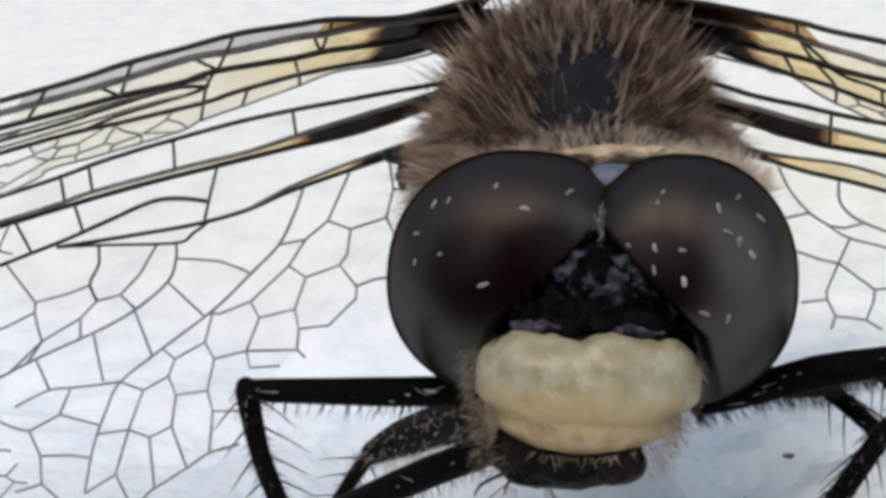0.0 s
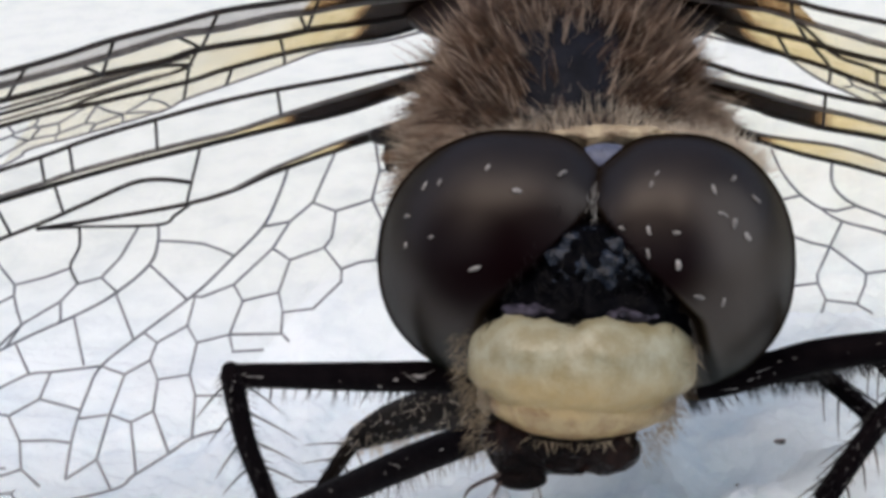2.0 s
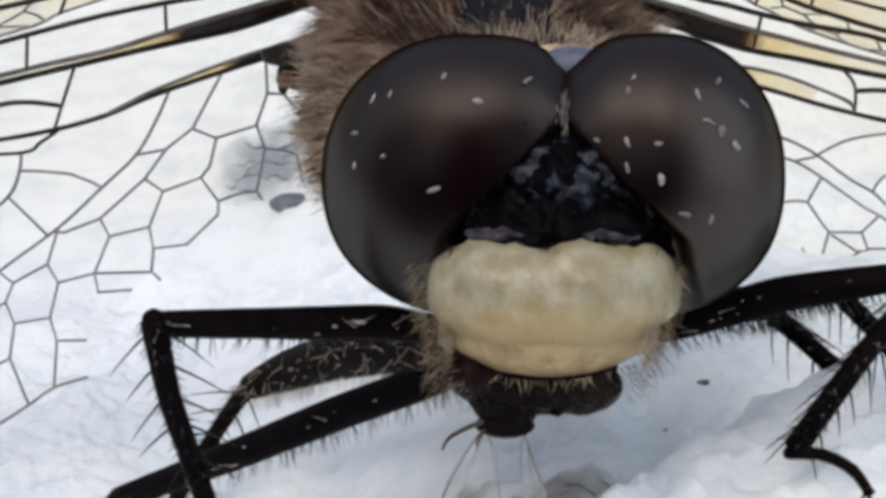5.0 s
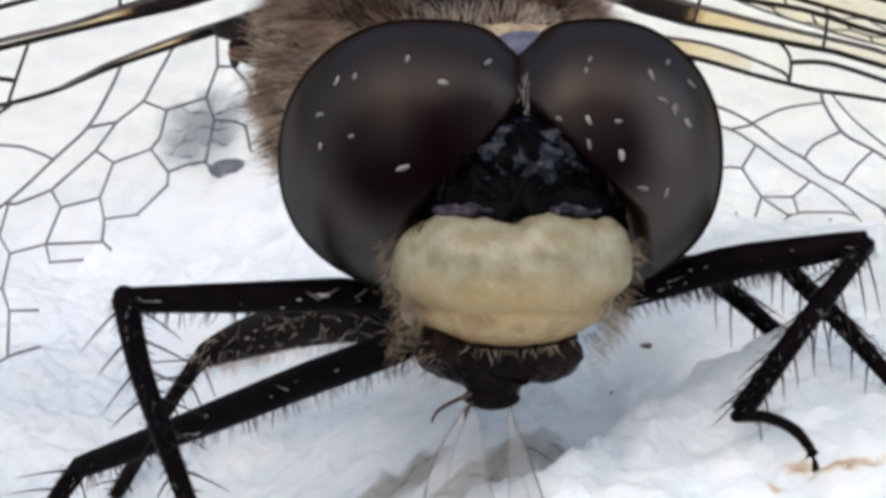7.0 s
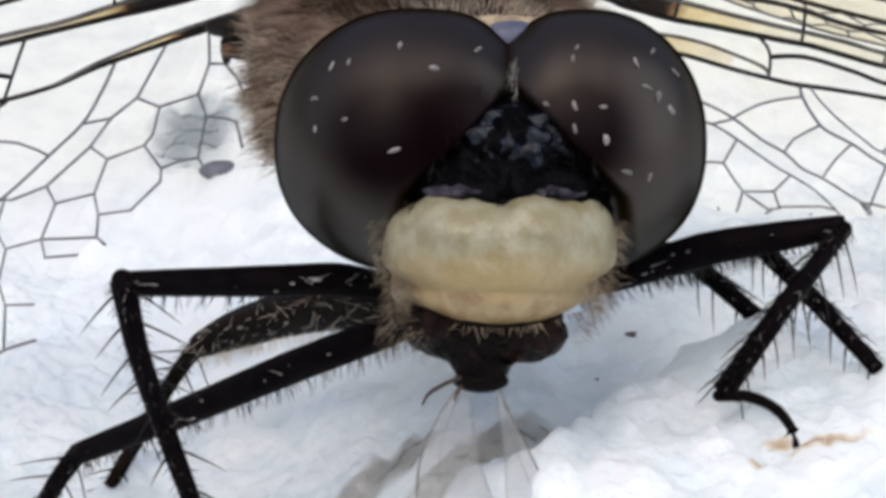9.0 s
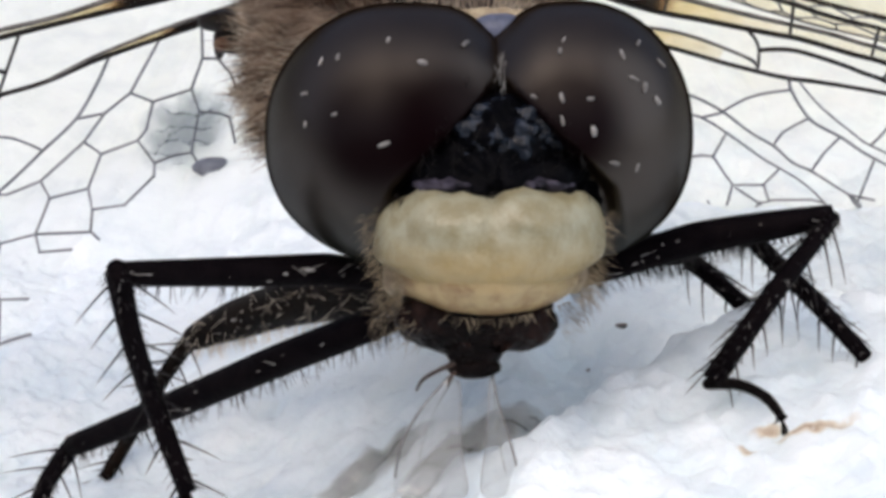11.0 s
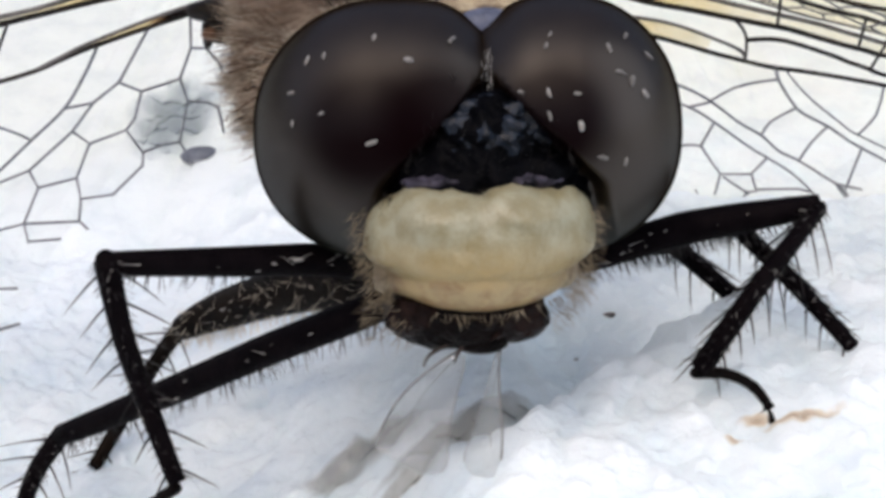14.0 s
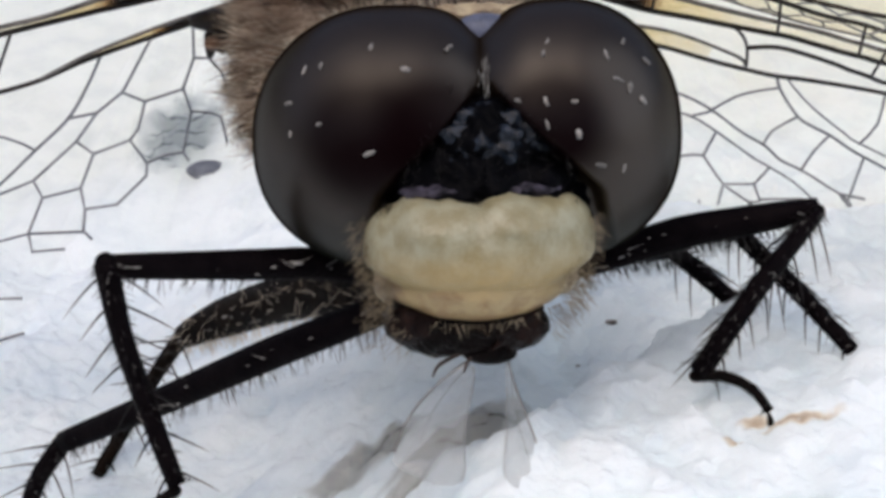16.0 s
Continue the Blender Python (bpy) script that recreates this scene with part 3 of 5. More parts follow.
    for k in range(170):
        a, b = rng.uniform(-1.2, 1.9), rng.uniform(-1.0, 0.7)
        if abs(a - 0.35) > 1.0 - b * 0.6:
            continue
        p = face(a, b, 2.2 + 0.5 * (-b - 0.3) * 0.6 + rng.uniform(-0.2, 0.1))
        h.strand(p, FN + FX * rng.uniform(-0.6, 0.6) + FU * rng.uniform(-0.2, 0.9), rng.uniform(0.25, 0.5), 0.010, FU * 0.1)
    for k in range(90):  # a fringe that hangs over the top of the clypeus
        a = rng.uniform(-1.75, 1.95)
        h.strand(face(a, rng.uniform(-1.4, -1.2), 2.55 - 0.16 * (a - 0.1) ** 2), FN * 0.5 - FU * rng.uniform(0.5, 1.2) + FX * rng.gauss(0, 0.35), rng.uniform(0.12, 0.34), 0.010)
    tuft = Geo()
    for k in range(26):  # a pale tuft at the lower end of the seam between the eyes
        p = face(0.36 + rng.gauss(0, 0.045), rng.uniform(0.55, 1.15), 1.93 + rng.uniform(-0.06, 0.06))
        tuft.strand(p, FN * 0.3 + FU * rng.choice((-1, 1)) + FX * rng.gauss(0, 0.2), rng.uniform(0.10, 0.2), 0.014)
    part("seam_tuft", tuft, DUST, head, "short pale lint along the seam between the eyes")
    part("frons_bristles", h, BRISTLE, head, "short black bristles on the frons")
    for s in (-1, 1):
        an = Geo()
        x = 0.35 + s * 1.45
        an.tube([face(x, -0.75, 2.0), face(x - s * 0.05, -0.68, 2.2), face(x - s * 0.08, -0.62, 2.36), face(x - s * 0.06, -0.52, 2.5)], (0.05, 0.035, 0.016, 0.006), 8, 5)
        part("antenna", an, BRISTLE, head, "short black bristle-like antenna")

    jaw = Geo()
    jaw.blob(face(-0.2, -3.38, 1.25), (1.42, 0.70, 0.98), ax, 36, 20, rough_up)
    part("mouth", jaw, JAW, head, "dark brown mouth cavity and maxillae")
    jaws = []
    for s in (-1, 1):
        j = Geo()
        j.blob(face(-0.1 + s * 0.72, -3.44 - (0.08 if s > 0 else 0), 1.66), (0.74, 0.44 + (0.05 if s > 0 else 0), 0.52), ax, 28, 18, rough_up)
        for k in range(4):
            j.tube([face(0.08 + s * (0.45 - k * 0.08), -3.75 - 0.02 * k, 2.0 - 0.1 * k), face(0.08 + s * (0.2 - k * 0.05), -4.0, 1.95 - 0.1 * k)], (0.11, 0.015), 6)
        jaws.append(part("mandible", j, MANDIBLE, head, "glossy dark brown mandible", face(0.08 + s * 1.1, -3.6, 1.3)))
    lip = Geo()
    lip.blob(face(-0.22, -3.98, 1.45), (0.60, 0.62, 0.50), ax, 32, 20,
             lambda q: rough_up(Vector((q.x * (1 + 0.22 * q.y / 0.6) - 0.10 * q.y, q.y, q.z))))
    lower = part("labium", lip, JAW, head, "dark brown lower lip lobe working the prey", face(-0.1, -3.8, 1.0))
    return head, jaws, lower


head, jaws, lower_lip = build_head()

# thorax with its coat
CHEST = Vector((-0.42, 6.64, 7.95))


def build_thorax():
    ax = (ACROSS, ALONG, UPWARD)

    def lumps(q):
        return q * (1 + 0.05 * noise.noise(q * 0.9))
    g = Geo()
    g.blob(CHEST, (2.75, 4.3, 3.0), ax, 56, 36, lumps)
    for s in (-1, 1):
        g.blob(CHEST + ACROSS * 1.75 * s - UPWARD * 1.5 - ALONG * 0.4, (1.75, 2.7, 2.0), ax, 32, 20, lumps)
    for s in (-1, 1):  # shoulders that carry the fore wings
        g.blob(CHEST + ACROSS * 2.35 * s + ALONG * 1.5 + UPWARD * 1.95, (1.35, 0.9, 0.62), ax, 32, 20, lumps)
    thorax = part("thorax", g, CUTICLE, dragonfly, "stout dark brown thorax under a coat of hair", CHEST)
    s = Geo()
    rows = []
    for i in range(30):
        th = -1.45 + 1.75 * i / 29
        row = []
        for j in range(13):
            w = (-1 + 2 * j / 12) * 1.0
            x = w
            k = math.sqrt(1 - (x / 2.75) ** 2)
            row.append(CHEST + (ACROSS * x + ALONG * (4.3 * k * math.sin(th)) + UPWARD * (3.0 * k * math.cos(th))) * 1.035 + UPWARD * 0.03 * noise.noise(Vector((x * 3, th * 5, 0))))
        rows.append(row)
    s.grid(rows)
    part("dorsal_stripe", s, STRIPE, thorax, "bare blue-black glossy dorsal stripe")
    fur, grey = Geo(), Geo()
    for k in range(2300):  # combed tufts, each of a score of hairs that lean together
        u, v = rng.uniform(-1, 1), rng.uniform(0, 2 * math.pi)
        q = Vector((math.sqrt(1 - u * u) * math.cos(v), u, math.sqrt(1 - u * u) * math.sin(v)))
        if q.z < -0.92 or q.y > 0.6:
            continue
        mid = abs(q.x * 2.75)
        if mid < 0.85 + 0.15 * math.sin(q.y * 9) and q.z > 0 and q.y < -0.54 and rng.random() < 0.95:
            continue
        back = ease(-0.1, 0.25, q.y) * ease(0.0, 0.45, q.z)  # sparse and short towards the wing bases
        if rng.random() < 0.9 * back or (back > 0.3 and mid < 1.0):
            continue
        n = (ACROSS * q.x / 2.75 + ALONG * q.y / 4.3 + UPWARD * q.z / 3.0).normalized()
        root = CHEST + ACROSS * q.x * 2.75 + ALONG * q.y * 4.3 + UPWARD * q.z * 3.0 - n * 0.05
        low = q.z < 0.2
        lean = UPWARD * (0.75 if not low else 0.15) - ALONG * rng.uniform(-0.3, 0.5) + ACROSS * ((0.45 if mid < 1.5 else 0.25) * (1 if q.x > 0 else -1))
        main = n * 0.75 + lean * 0.9 + noise.noise_vector(root * 0.9) * 0.30 + noise.noise_vector(root * 2.6) * 0.14
        long = rng.uniform(0.65, 1.05) * (1.4 if low else 1.0 - 0.4 * back)
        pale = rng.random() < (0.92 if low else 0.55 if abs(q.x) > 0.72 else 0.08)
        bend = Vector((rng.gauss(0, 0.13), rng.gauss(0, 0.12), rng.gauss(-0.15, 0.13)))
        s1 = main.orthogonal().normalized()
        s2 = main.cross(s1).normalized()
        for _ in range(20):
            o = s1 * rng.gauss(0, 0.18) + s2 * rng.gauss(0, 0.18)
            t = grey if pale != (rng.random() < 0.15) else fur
            t.strand(root + o, main - o * rng.uniform(0.2, 0.9), long * rng.uniform(0.6, 1.1), rng.uniform(0.007, 0.014), bend)
    for k in range(120):  # long pale streaks combed through the coat
        x, th = rng.choice((-1, 1)) * rng.uniform(0.75, 2.6), rng.uniform(-1.25, 0.35)
        f = math.sqrt(1 - (x / 2.75) ** 2)
        n = (ACROSS * x * 0.35 + ALONG * math.sin(th) + UPWARD * math.cos(th)).normalized()
        root = CHEST + ACROSS * x + (ALONG * (4.3 * f * math.sin(th)) + UPWARD * (3.0 * f * math.cos(th)))
        main = UPWARD * 0.9 + ACROSS * 0.32 * x + n * 0.5 + noise.noise_vector(root * 1.4) * 0.35
        bend = Vector((rng.gauss(0, 0.12), rng.gauss(0, 0.1), rng.gauss(0, 0.1)))
        long = rng.uniform(0.9, 1.6)
        for _ in range(4):
            o = Vector((rng.gauss(0, 0.05), rng.gauss(0, 0.05), rng.gauss(0, 0.05)))
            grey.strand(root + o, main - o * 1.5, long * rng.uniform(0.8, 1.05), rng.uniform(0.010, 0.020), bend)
    for k in range(34):  # a few that stand up over the dark stripe
        x, th = rng.uniform(-0.8, 0.8), rng.uniform(-0.75, -0.1)
        root = CHEST + ACROSS * x + ALONG * (4.3 * math.sin(th)) + UPWARD * (3.0 * math.cos(th))
        main = UPWARD * 0.9 + ACROSS * 0.2 * x - ALONG * 0.3 + noise.noise_vector(root * 1.4) * 0.3
        for _ in range(4):
            o = Vector((rng.gauss(0, 0.05), rng.gauss(0, 0.05), rng.gauss(0, 0.05)))
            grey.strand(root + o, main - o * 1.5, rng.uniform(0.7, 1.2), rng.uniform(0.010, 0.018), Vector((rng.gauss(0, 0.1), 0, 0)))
    flank = Geo()
    for k in range(520):  # shaggy tufts low on both flanks
        s = rng.choice((-1, 1))
        v, u = rng.uniform(-1.3, 0.9), rng.uniform(-0.9, 0.6)
        f = math.sqrt(1 - u * u)
        n = (ACROSS * s * math.cos(v) * f + UPWARD * math.sin(v) * f + ALONG * u * 0.7).normalized()
        root = CHEST + ACROSS * 1.75 * s - UPWARD * 1.5 - ALONG * 0.4 + ACROSS * (1.75 * f * math.cos(v) * s) + UPWARD * (2.0 * f * math.sin(v)) + ALONG * 2.7 * u - n * 0.1
        main = n * 0.7 + ACROSS * s * 0.5 + UPWARD * 0.1 - ALONG * 0.2 + noise.noise_vector(root * 1.2) * 0.6
        s1 = main.orthogonal().normalized()
        s2 = main.cross(s1).normalized()
        bend = Vector((rng.gauss(0, 0.25), rng.gauss(0, 0.2), rng.gauss(-0.12, 0.2)))
        pale = rng.random() < 0.85
        long = rng.uniform(0.5, 1.05)
        for _ in range(13):
            o = s1 * rng.gauss(0, 0.15) + s2 * rng.gauss(0, 0.15)
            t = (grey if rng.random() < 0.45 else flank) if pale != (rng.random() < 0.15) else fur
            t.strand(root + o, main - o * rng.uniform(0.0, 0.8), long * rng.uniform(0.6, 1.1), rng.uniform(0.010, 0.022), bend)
    for k in range(100):
        x, th = rng.uniform(-0.95, 0.95), rng.uniform(-1.4, 0.3)
        f = math.sqrt(1 - (x / 2.75) ** 2)
        n = ACROSS * x * 0.35 + ALONG * math.sin(th) + UPWARD * math.cos(th)
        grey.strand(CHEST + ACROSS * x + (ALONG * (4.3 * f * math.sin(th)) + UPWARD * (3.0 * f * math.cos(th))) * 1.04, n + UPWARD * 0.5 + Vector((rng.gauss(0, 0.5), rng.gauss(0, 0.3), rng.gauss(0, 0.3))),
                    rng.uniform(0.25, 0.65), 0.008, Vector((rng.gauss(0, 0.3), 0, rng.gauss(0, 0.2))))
    tagged(part("flank_hair", flank, PALE_HAIR, thorax, "soft whitish hair low on the flanks"), kind="stuff")
    tagged(part("fur", fur, FUR, thorax, "dense warm brown hair"), kind="stuff")
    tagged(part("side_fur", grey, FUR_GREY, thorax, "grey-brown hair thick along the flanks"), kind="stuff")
    c = Geo()
    neck = Vector((0.55, 2.5, 7.3))
    c.blob(neck, (2.3, 1.4, 1.9), ax, 32, 20, lumps)
    ridge_plate = Geo()
    ridge_plate.blob(face(0.30, 2.12, -0.55), (1.25, 0.22, 0.35), (FX, FU, FN), 48, 24, lambda q: q * (1 + 0.3 * noise.noise(q * 3) + 0.2 * noise.noise(q * 8)))
    collar = part("prothorax", c, CUTICLE, dragonfly, "dark brown collar behind the head", neck)
    part("collar_plate", ridge_plate, COLLAR, collar, "cream speckled ridge behind the eyes")
    h = Geo()
    neck_hair = Geo()
    for k in range(1100):
        v = rng.uniform(-0.5, math.pi + 0.5)
        p = neck + ACROSS * 2.2 * math.cos(v) + UPWARD * 1.85 * math.sin(v) + ALONG * rng.uniform(-0.7, 0.9)
        d = ACROSS * math.cos(v) * 0.8 + UPWARD * (math.sin(v) + 0.2) - ALONG * rng.uniform(0.1, 0.9) + Vector((rng.gauss(0, 0.2), 0, rng.gauss(0, 0.2)))
        neck_hair.strand(p, d, rng.uniform(0.25, 0.6), 0.011, Vector((rng.gauss(0, 0.2), 0, rng.gauss(0, 0.15))))
    tagged(part("neck_hair", neck_hair, PALE_HAIR, collar, "whitish hair on the collar"), kind="stuff")
    for k in range(2600):
        a = rng.uniform(-3.7, 3.5)
        w = (a + 1.7) / 2.4 if a < 0.35 else (a - 2.0) / 2.15
        top = 2.3 * math.sqrt(max(0.04, 1 - w * w))
        out = Vector((w * 0.9 if abs(w) > 0.3 else 0.0, 0, 0))
        h.strand(face(a * 0.9, top * 0.86 + rng.uniform(-0.15, 0.05), rng.uniform(-1.5, -1.0)), FU * rng.uniform(0.5, 1.1) + FX * (out.x + rng.gauss(0, 0.3)) - FN * rng.uniform(-0.1, 0.5),
                 rng.uniform(0.25, 0.7), 0.012, Vector((rng.gauss(0, 0.2), 0, rng.gauss(0, 0.15))))
    for k in range(420):
        h.strand(face(rng.uniform(-0.9, 1.7), rng.uniform(1.75, 2.15), rng.uniform(-1.3, -0.75)), FU * rng.uniform(0.5, 1.1) + FX * rng.gauss(0, 0.45) + FN * rng.uniform(-0.2, 0.5),
                 rng.uniform(0.2, 0.5), 0.012, Vector((rng.gauss(0, 0.3), 0, rng.gauss(0, 0.15))))
    tagged(part("collar_hair", h, PALE_HAIR, collar, "pale hair fringe behind the eyes"), kind="stuff")


build_thorax()


# ---- legs ----
def build_leg(name, femur, femur_r, tibia, tibia_r, tarsus=(), material=None, spines=7, hang=0.2, label="", hair=210, claw=True):
    material = material or BLACK
    leg = Geo()
    if len(femur) > 1:
        leg.tube(femur, femur_r, 12, 6)
        root = femur[0]
    else:
        root = tibia[0]
    kneep = Vector(tibia[0])
    if len(femur) > 1:
        ob = part(name, leg, material, dragonfly, label, root)
    t = Geo()
    t.tube(tibia, tibia_r, 10, 6)
    t.blob(kneep, (tibia_r[0] * 0.86,) * 3, None, 12, 8)
    if len(femur) > 1:
        part("tibia", t, material, ob, at=kneep)
    else:
        ob = part(name, t, material, dragonfly, label, root)
    sp = Geo()
    pts, rr = spline(tibia, tibia_r, 12)
    down = Vector((0.0, -0.35, -0.55))
    for k in range(spines):
        f = 0.1 + 0.85 * k / max(spines - 1, 1)
        i = min(int(f * (len(pts) - 1)), len(pts) - 2)
        d = (pts[i + 1] - pts[i]).normalized()
        for s in (-1, 1):
            out = (Vector((s, 0.1, 0)) - d * d.dot(Vector((s, 0.1, 0)))).normalized()
            one = Geo()
            one.strand(pts[i] + out * rr[i] * 0.8, out + d * rng.uniform(0.5, 0.8) + down * hang * rng.uniform(0.8, 1.2), rng.uniform(0.65, 1.05) * (1.15 - 0.4 * f), 0.03, d * 0.12, 4)
            part("spine", one, BRISTLE, ob, at=pts[i])
    for k in range(hair):
        f = rng.random()
        i = min(int(f * (len(pts) - 1)), len(pts) - 2)
        d = (pts[i + 1] - pts[i]).normalized()
        o = d.orthogonal().normalized()
        o.rotate(Matrix.Rotation(rng.uniform(0, 6.28), 3, d))
        sp.strand(pts[i] + o * rr[i] * 0.9, o + d * 0.7, rng.uniform(0.12, 0.3), 0.010)
    lint = Geo()
    for k in range(14 if hang < 1 else 24):  # pale lint caught on the shin
        i = min(int(rng.random() * (len(pts) - 1)), len(pts) - 2)
        d = (pts[i + 1] - pts[i]).normalized()
        o = Vector((rng.gauss(0, 0.6), -0.9, rng.uniform(-0.2, 0.6))).normalized()
        o = (o - d * o.dot(d)).normalized()
        lint.strand(pts[i] + o * (rr[i] + 0.01), d * rng.choice((-1, 1)) + d.cross(o) * rng.gauss(0, 0.8) + o * 0.15, rng.uniform(0.04, 0.19), rng.uniform(0.005, 0.014))
    tagged(part("lint", lint, DUST, ob, "pale lint on the shin"), kind="stuff")
    if sp.f:
        tagged(part("bristle_coat", sp, BRISTLE, ob, "short black bristles"), kind="stuff")
    if len(femur) > 1:
        hh = Geo()
        pts, rr = spline(femur, femur_r, 12)
        for k in range(hair):
            i = min(int(rng.random() * (len(pts) - 1)), len(pts) - 2)
            d = (pts[i + 1] - pts[i]).normalized()
            o = Vector((rng.gauss(0, 0.25), rng.uniform(-0.9, 0.2), -1))
            o = (o - d * o.dot(d)).normalized()
            hh.strand(pts[i] + o * rr[i] * 0.9, o + d * rng.uniform(-0.1, 0.5), rng.uniform(0.2, 0.45), 0.010)
        tagged(part("leg_hair", hh, PALE_HAIR if material is BROWN_LEG else BRISTLE, ob, "fine hairs"), kind="stuff")
        fl = Geo()
        for k in range(11):
            i = min(int(rng.random() * (len(pts) - 1)), len(pts) - 2)
            o = Vector((rng.gauss(0, 0.3), -0.9, rng.uniform(0.0, 0.8))).normalized()
            d = (pts[i + 1] - pts[i]).normalized()
            o = (o - d * o.dot(d)).normalized()
            s = d.cross(o)
            r = 0.012 + 0.05 * rng.random() ** 2.5
            c = pts[i] + o * (rr[i] + 0.003)
            fl.blob(c, (r * rng.uniform(1.0, 2.2), r * 0.5, r * 0.25), (d, s, o), 9, 6, lambda q: q * (1 + 0.7 * noise.noise(q * 12 + c)))
        if material is BROWN_LEG:
            shag = Geo()
            for k in range(130):
                i = min(int(rng.random() ** 1.4 * (len(pts) - 1)), len(pts) - 2)
                o = Vector((rng.gauss(0, 0.5), -0.9, rng.uniform(-0.7, 1.0))).normalized()
                d = (pts[i + 1] - pts[i]).normalized()
                o = (o - d * o.dot(d)).normalized()
                shag.strand(pts[i] + o * rr[i] * 0.97, d * rng.choice((-1, 1, 1)) + d.cross(o) * rng.gauss(0, 0.7) + o * rng.uniform(0.1, 0.8), rng.uniform(0.25, 0.65), rng.uniform(0.005, 0.010), Vector((0, 0, rng.gauss(0, 0.2))))
            tagged(part("shaggy_hair", shag, PALE_HAIR, ob, "long pale tangled hairs"), kind="stuff")
        for k in range(4):  # pale hairs lying along the leg
            i = min(int(rng.random() * (len(pts) - 1)), len(pts) - 2)
            o = Vector((rng.gauss(0, 0.3), -0.9, rng.uniform(-0.2, 0.8))).normalized()
            d = (pts[i + 1] - pts[i]).normalized()
            o = (o - d * o.dot(d)).normalized()
            fl.strand(pts[i] + o * (rr[i] + 0.01), d * rng.choice((-1, 1)) + d.cross(o) * rng.gauss(0, 0.5) + o * 0.1, rng.uniform(0.2, 0.55), 0.013)
        tagged(part("leg_dust", fl, DUST, ob, "pale dust flecks"), kind="stuff")
    if tarsus:
        ta = Geo()
        n = len(tarsus)
        ta.tube(tarsus, [0.125 - 0.045 * i / (n - 1) for i in range(n)], 8, 5)
        for p, q in zip(tarsus[:-1], tarsus[1:]):
            ta.blob(p, (0.115, 0.115, 0.115), None, 10, 8)
        if claw:
            e, d = Vector(tarsus[-1]), (Vector(tarsus[-1]) - Vector(tarsus[-2])).normalized()
            if len(tarsus) > 4:  # a second prong beside the claw
                m = Vector(tarsus[-2])
                ta.tube([m, m + Vector((-0.2, -0.12, -0.12)), m + Vector((-0.36, -0.22, -0.25))], (0.06, 0.05, 0.02), 6, 4)
            for s in (-1, 1):
                o = d.orthogonal().normalized() * s
                ta.tube([e, e + d * 0.14 + o * 0.08, e + d * 0.22 + o * 0.11 + Vector((0, 0, -0.10))], (0.04, 0.03, 0.006), 6, 4)
        part("tarsus", ta, material if material is not BLACK else JAW, ob, "slender jointed foot with two claws", tarsus[0])
    return ob


build_leg("leg", [(-0.4, 0.2, 4.3), (-1.15, -0.38, 4.55), (-1.97, -1.14, 5.04), (-3.26, -1.87, 5.36), (-5.51, -3.05, 5.89)], (0.22, 0.27, 0.31, 0.29, 0.22),
          [(-5.55, -3.11, 5.99), (-5.34, -3.35, 4.73), (-5.07, -3.23, 3.38), (-4.48, -3.84, 1.86)], (0.23, 0.2, 0.2, 0.17),
          [(-4.5, -3.88, 1.77), (-4.94, -3.74, 1.37), (-5.62, -3.41, 0.64), (-6.39, -3.23, 0.08)], label="black foreleg bent sharply at the knee")
build_leg("leg", [(-0.2, -0.3, 4.1), (-0.94, -0.73, 3.81), (-2.99, -0.26, 2.68), (-5.21, 0.52, 1.25), (-7.8, 1.7, -0.49)], (0.28, 0.33, 0.34, 0.31, 0.24),
          [(-7.84, 1.78, -0.57), (-8.43, 1.5, -1.39), (-8.77, 1.03, -2.39), (-8.93, 0.54, -3.22)], (0.22, 0.20, 0.17, 0.13), label="thick black middle leg", hair=220)
build_leg("leg", [(-0.6, 0.6, 3.9), (-1.11, 0.98, 3.45), (-2.76, 2.74, 2.47), (-4.45, 4.35, 1.18), (-5.59, 5.05, 0.32)], (0.36, 0.47, 0.52, 0.46, 0.27),
          [(-5.64, 5.04, 0.29), (-6.36, 4.99, -0.76), (-7.49, 4.27, -2.54), (-8.0, 3.98, -3.3)], (0.2, 0.18, 0.17, 0.13), material=BROWN_LEG, label="brown hairy hind leg", hair=260)
build_leg("leg", [(2.6, 0.3, 4.2), (3.36, 0.13, 4.49), (5.01, 0.24, 4.99), (6.41, 0.16, 5.31), (7.69, 0.16, 5.54)], (0.24, 0.30, 0.34, 0.30, 0.22),
          [(7.67, 0.05, 5.54), (6.32, -1.39, 4.58), (5.25, -1.79, 3.01)], (0.16, 0.20, 0.22),
          [(5.16, -1.82, 2.95), (5.72, -1.95, 3.0), (6.18, -2.3, 2.92), (6.40, -2.8, 2.75), (6.42, -3.2, 2.62)], label="black foreleg with its foot on a brown stain", spines=9, hang=1.6)
build_leg("leg", [(3.0, 1.9, 3.9), (4.6, 1.9, 4.1), (6.15, 1.14, 4.70)], (0.26, 0.28, 0.2), [(6.15, 1.14, 4.79), (7.27, 0.08, 3.95), (8.62, -1.25, 2.77)], (0.19, 0.19, 0.15), label="spiny black middle leg", spines=9, hang=1.6)
build_leg("leg", [(2.9, 2.6, 3.8), (4.0, 2.7, 3.5), (5.23, 2.38, 3.65)], (0.26, 0.26, 0.18), [(5.23, 2.38, 3.65), (6.49, 1.71, 2.72), (7.41, 0.76, 1.63)], (0.2, 0.19, 0.14), label="spiny black hind leg", hang=1.6)


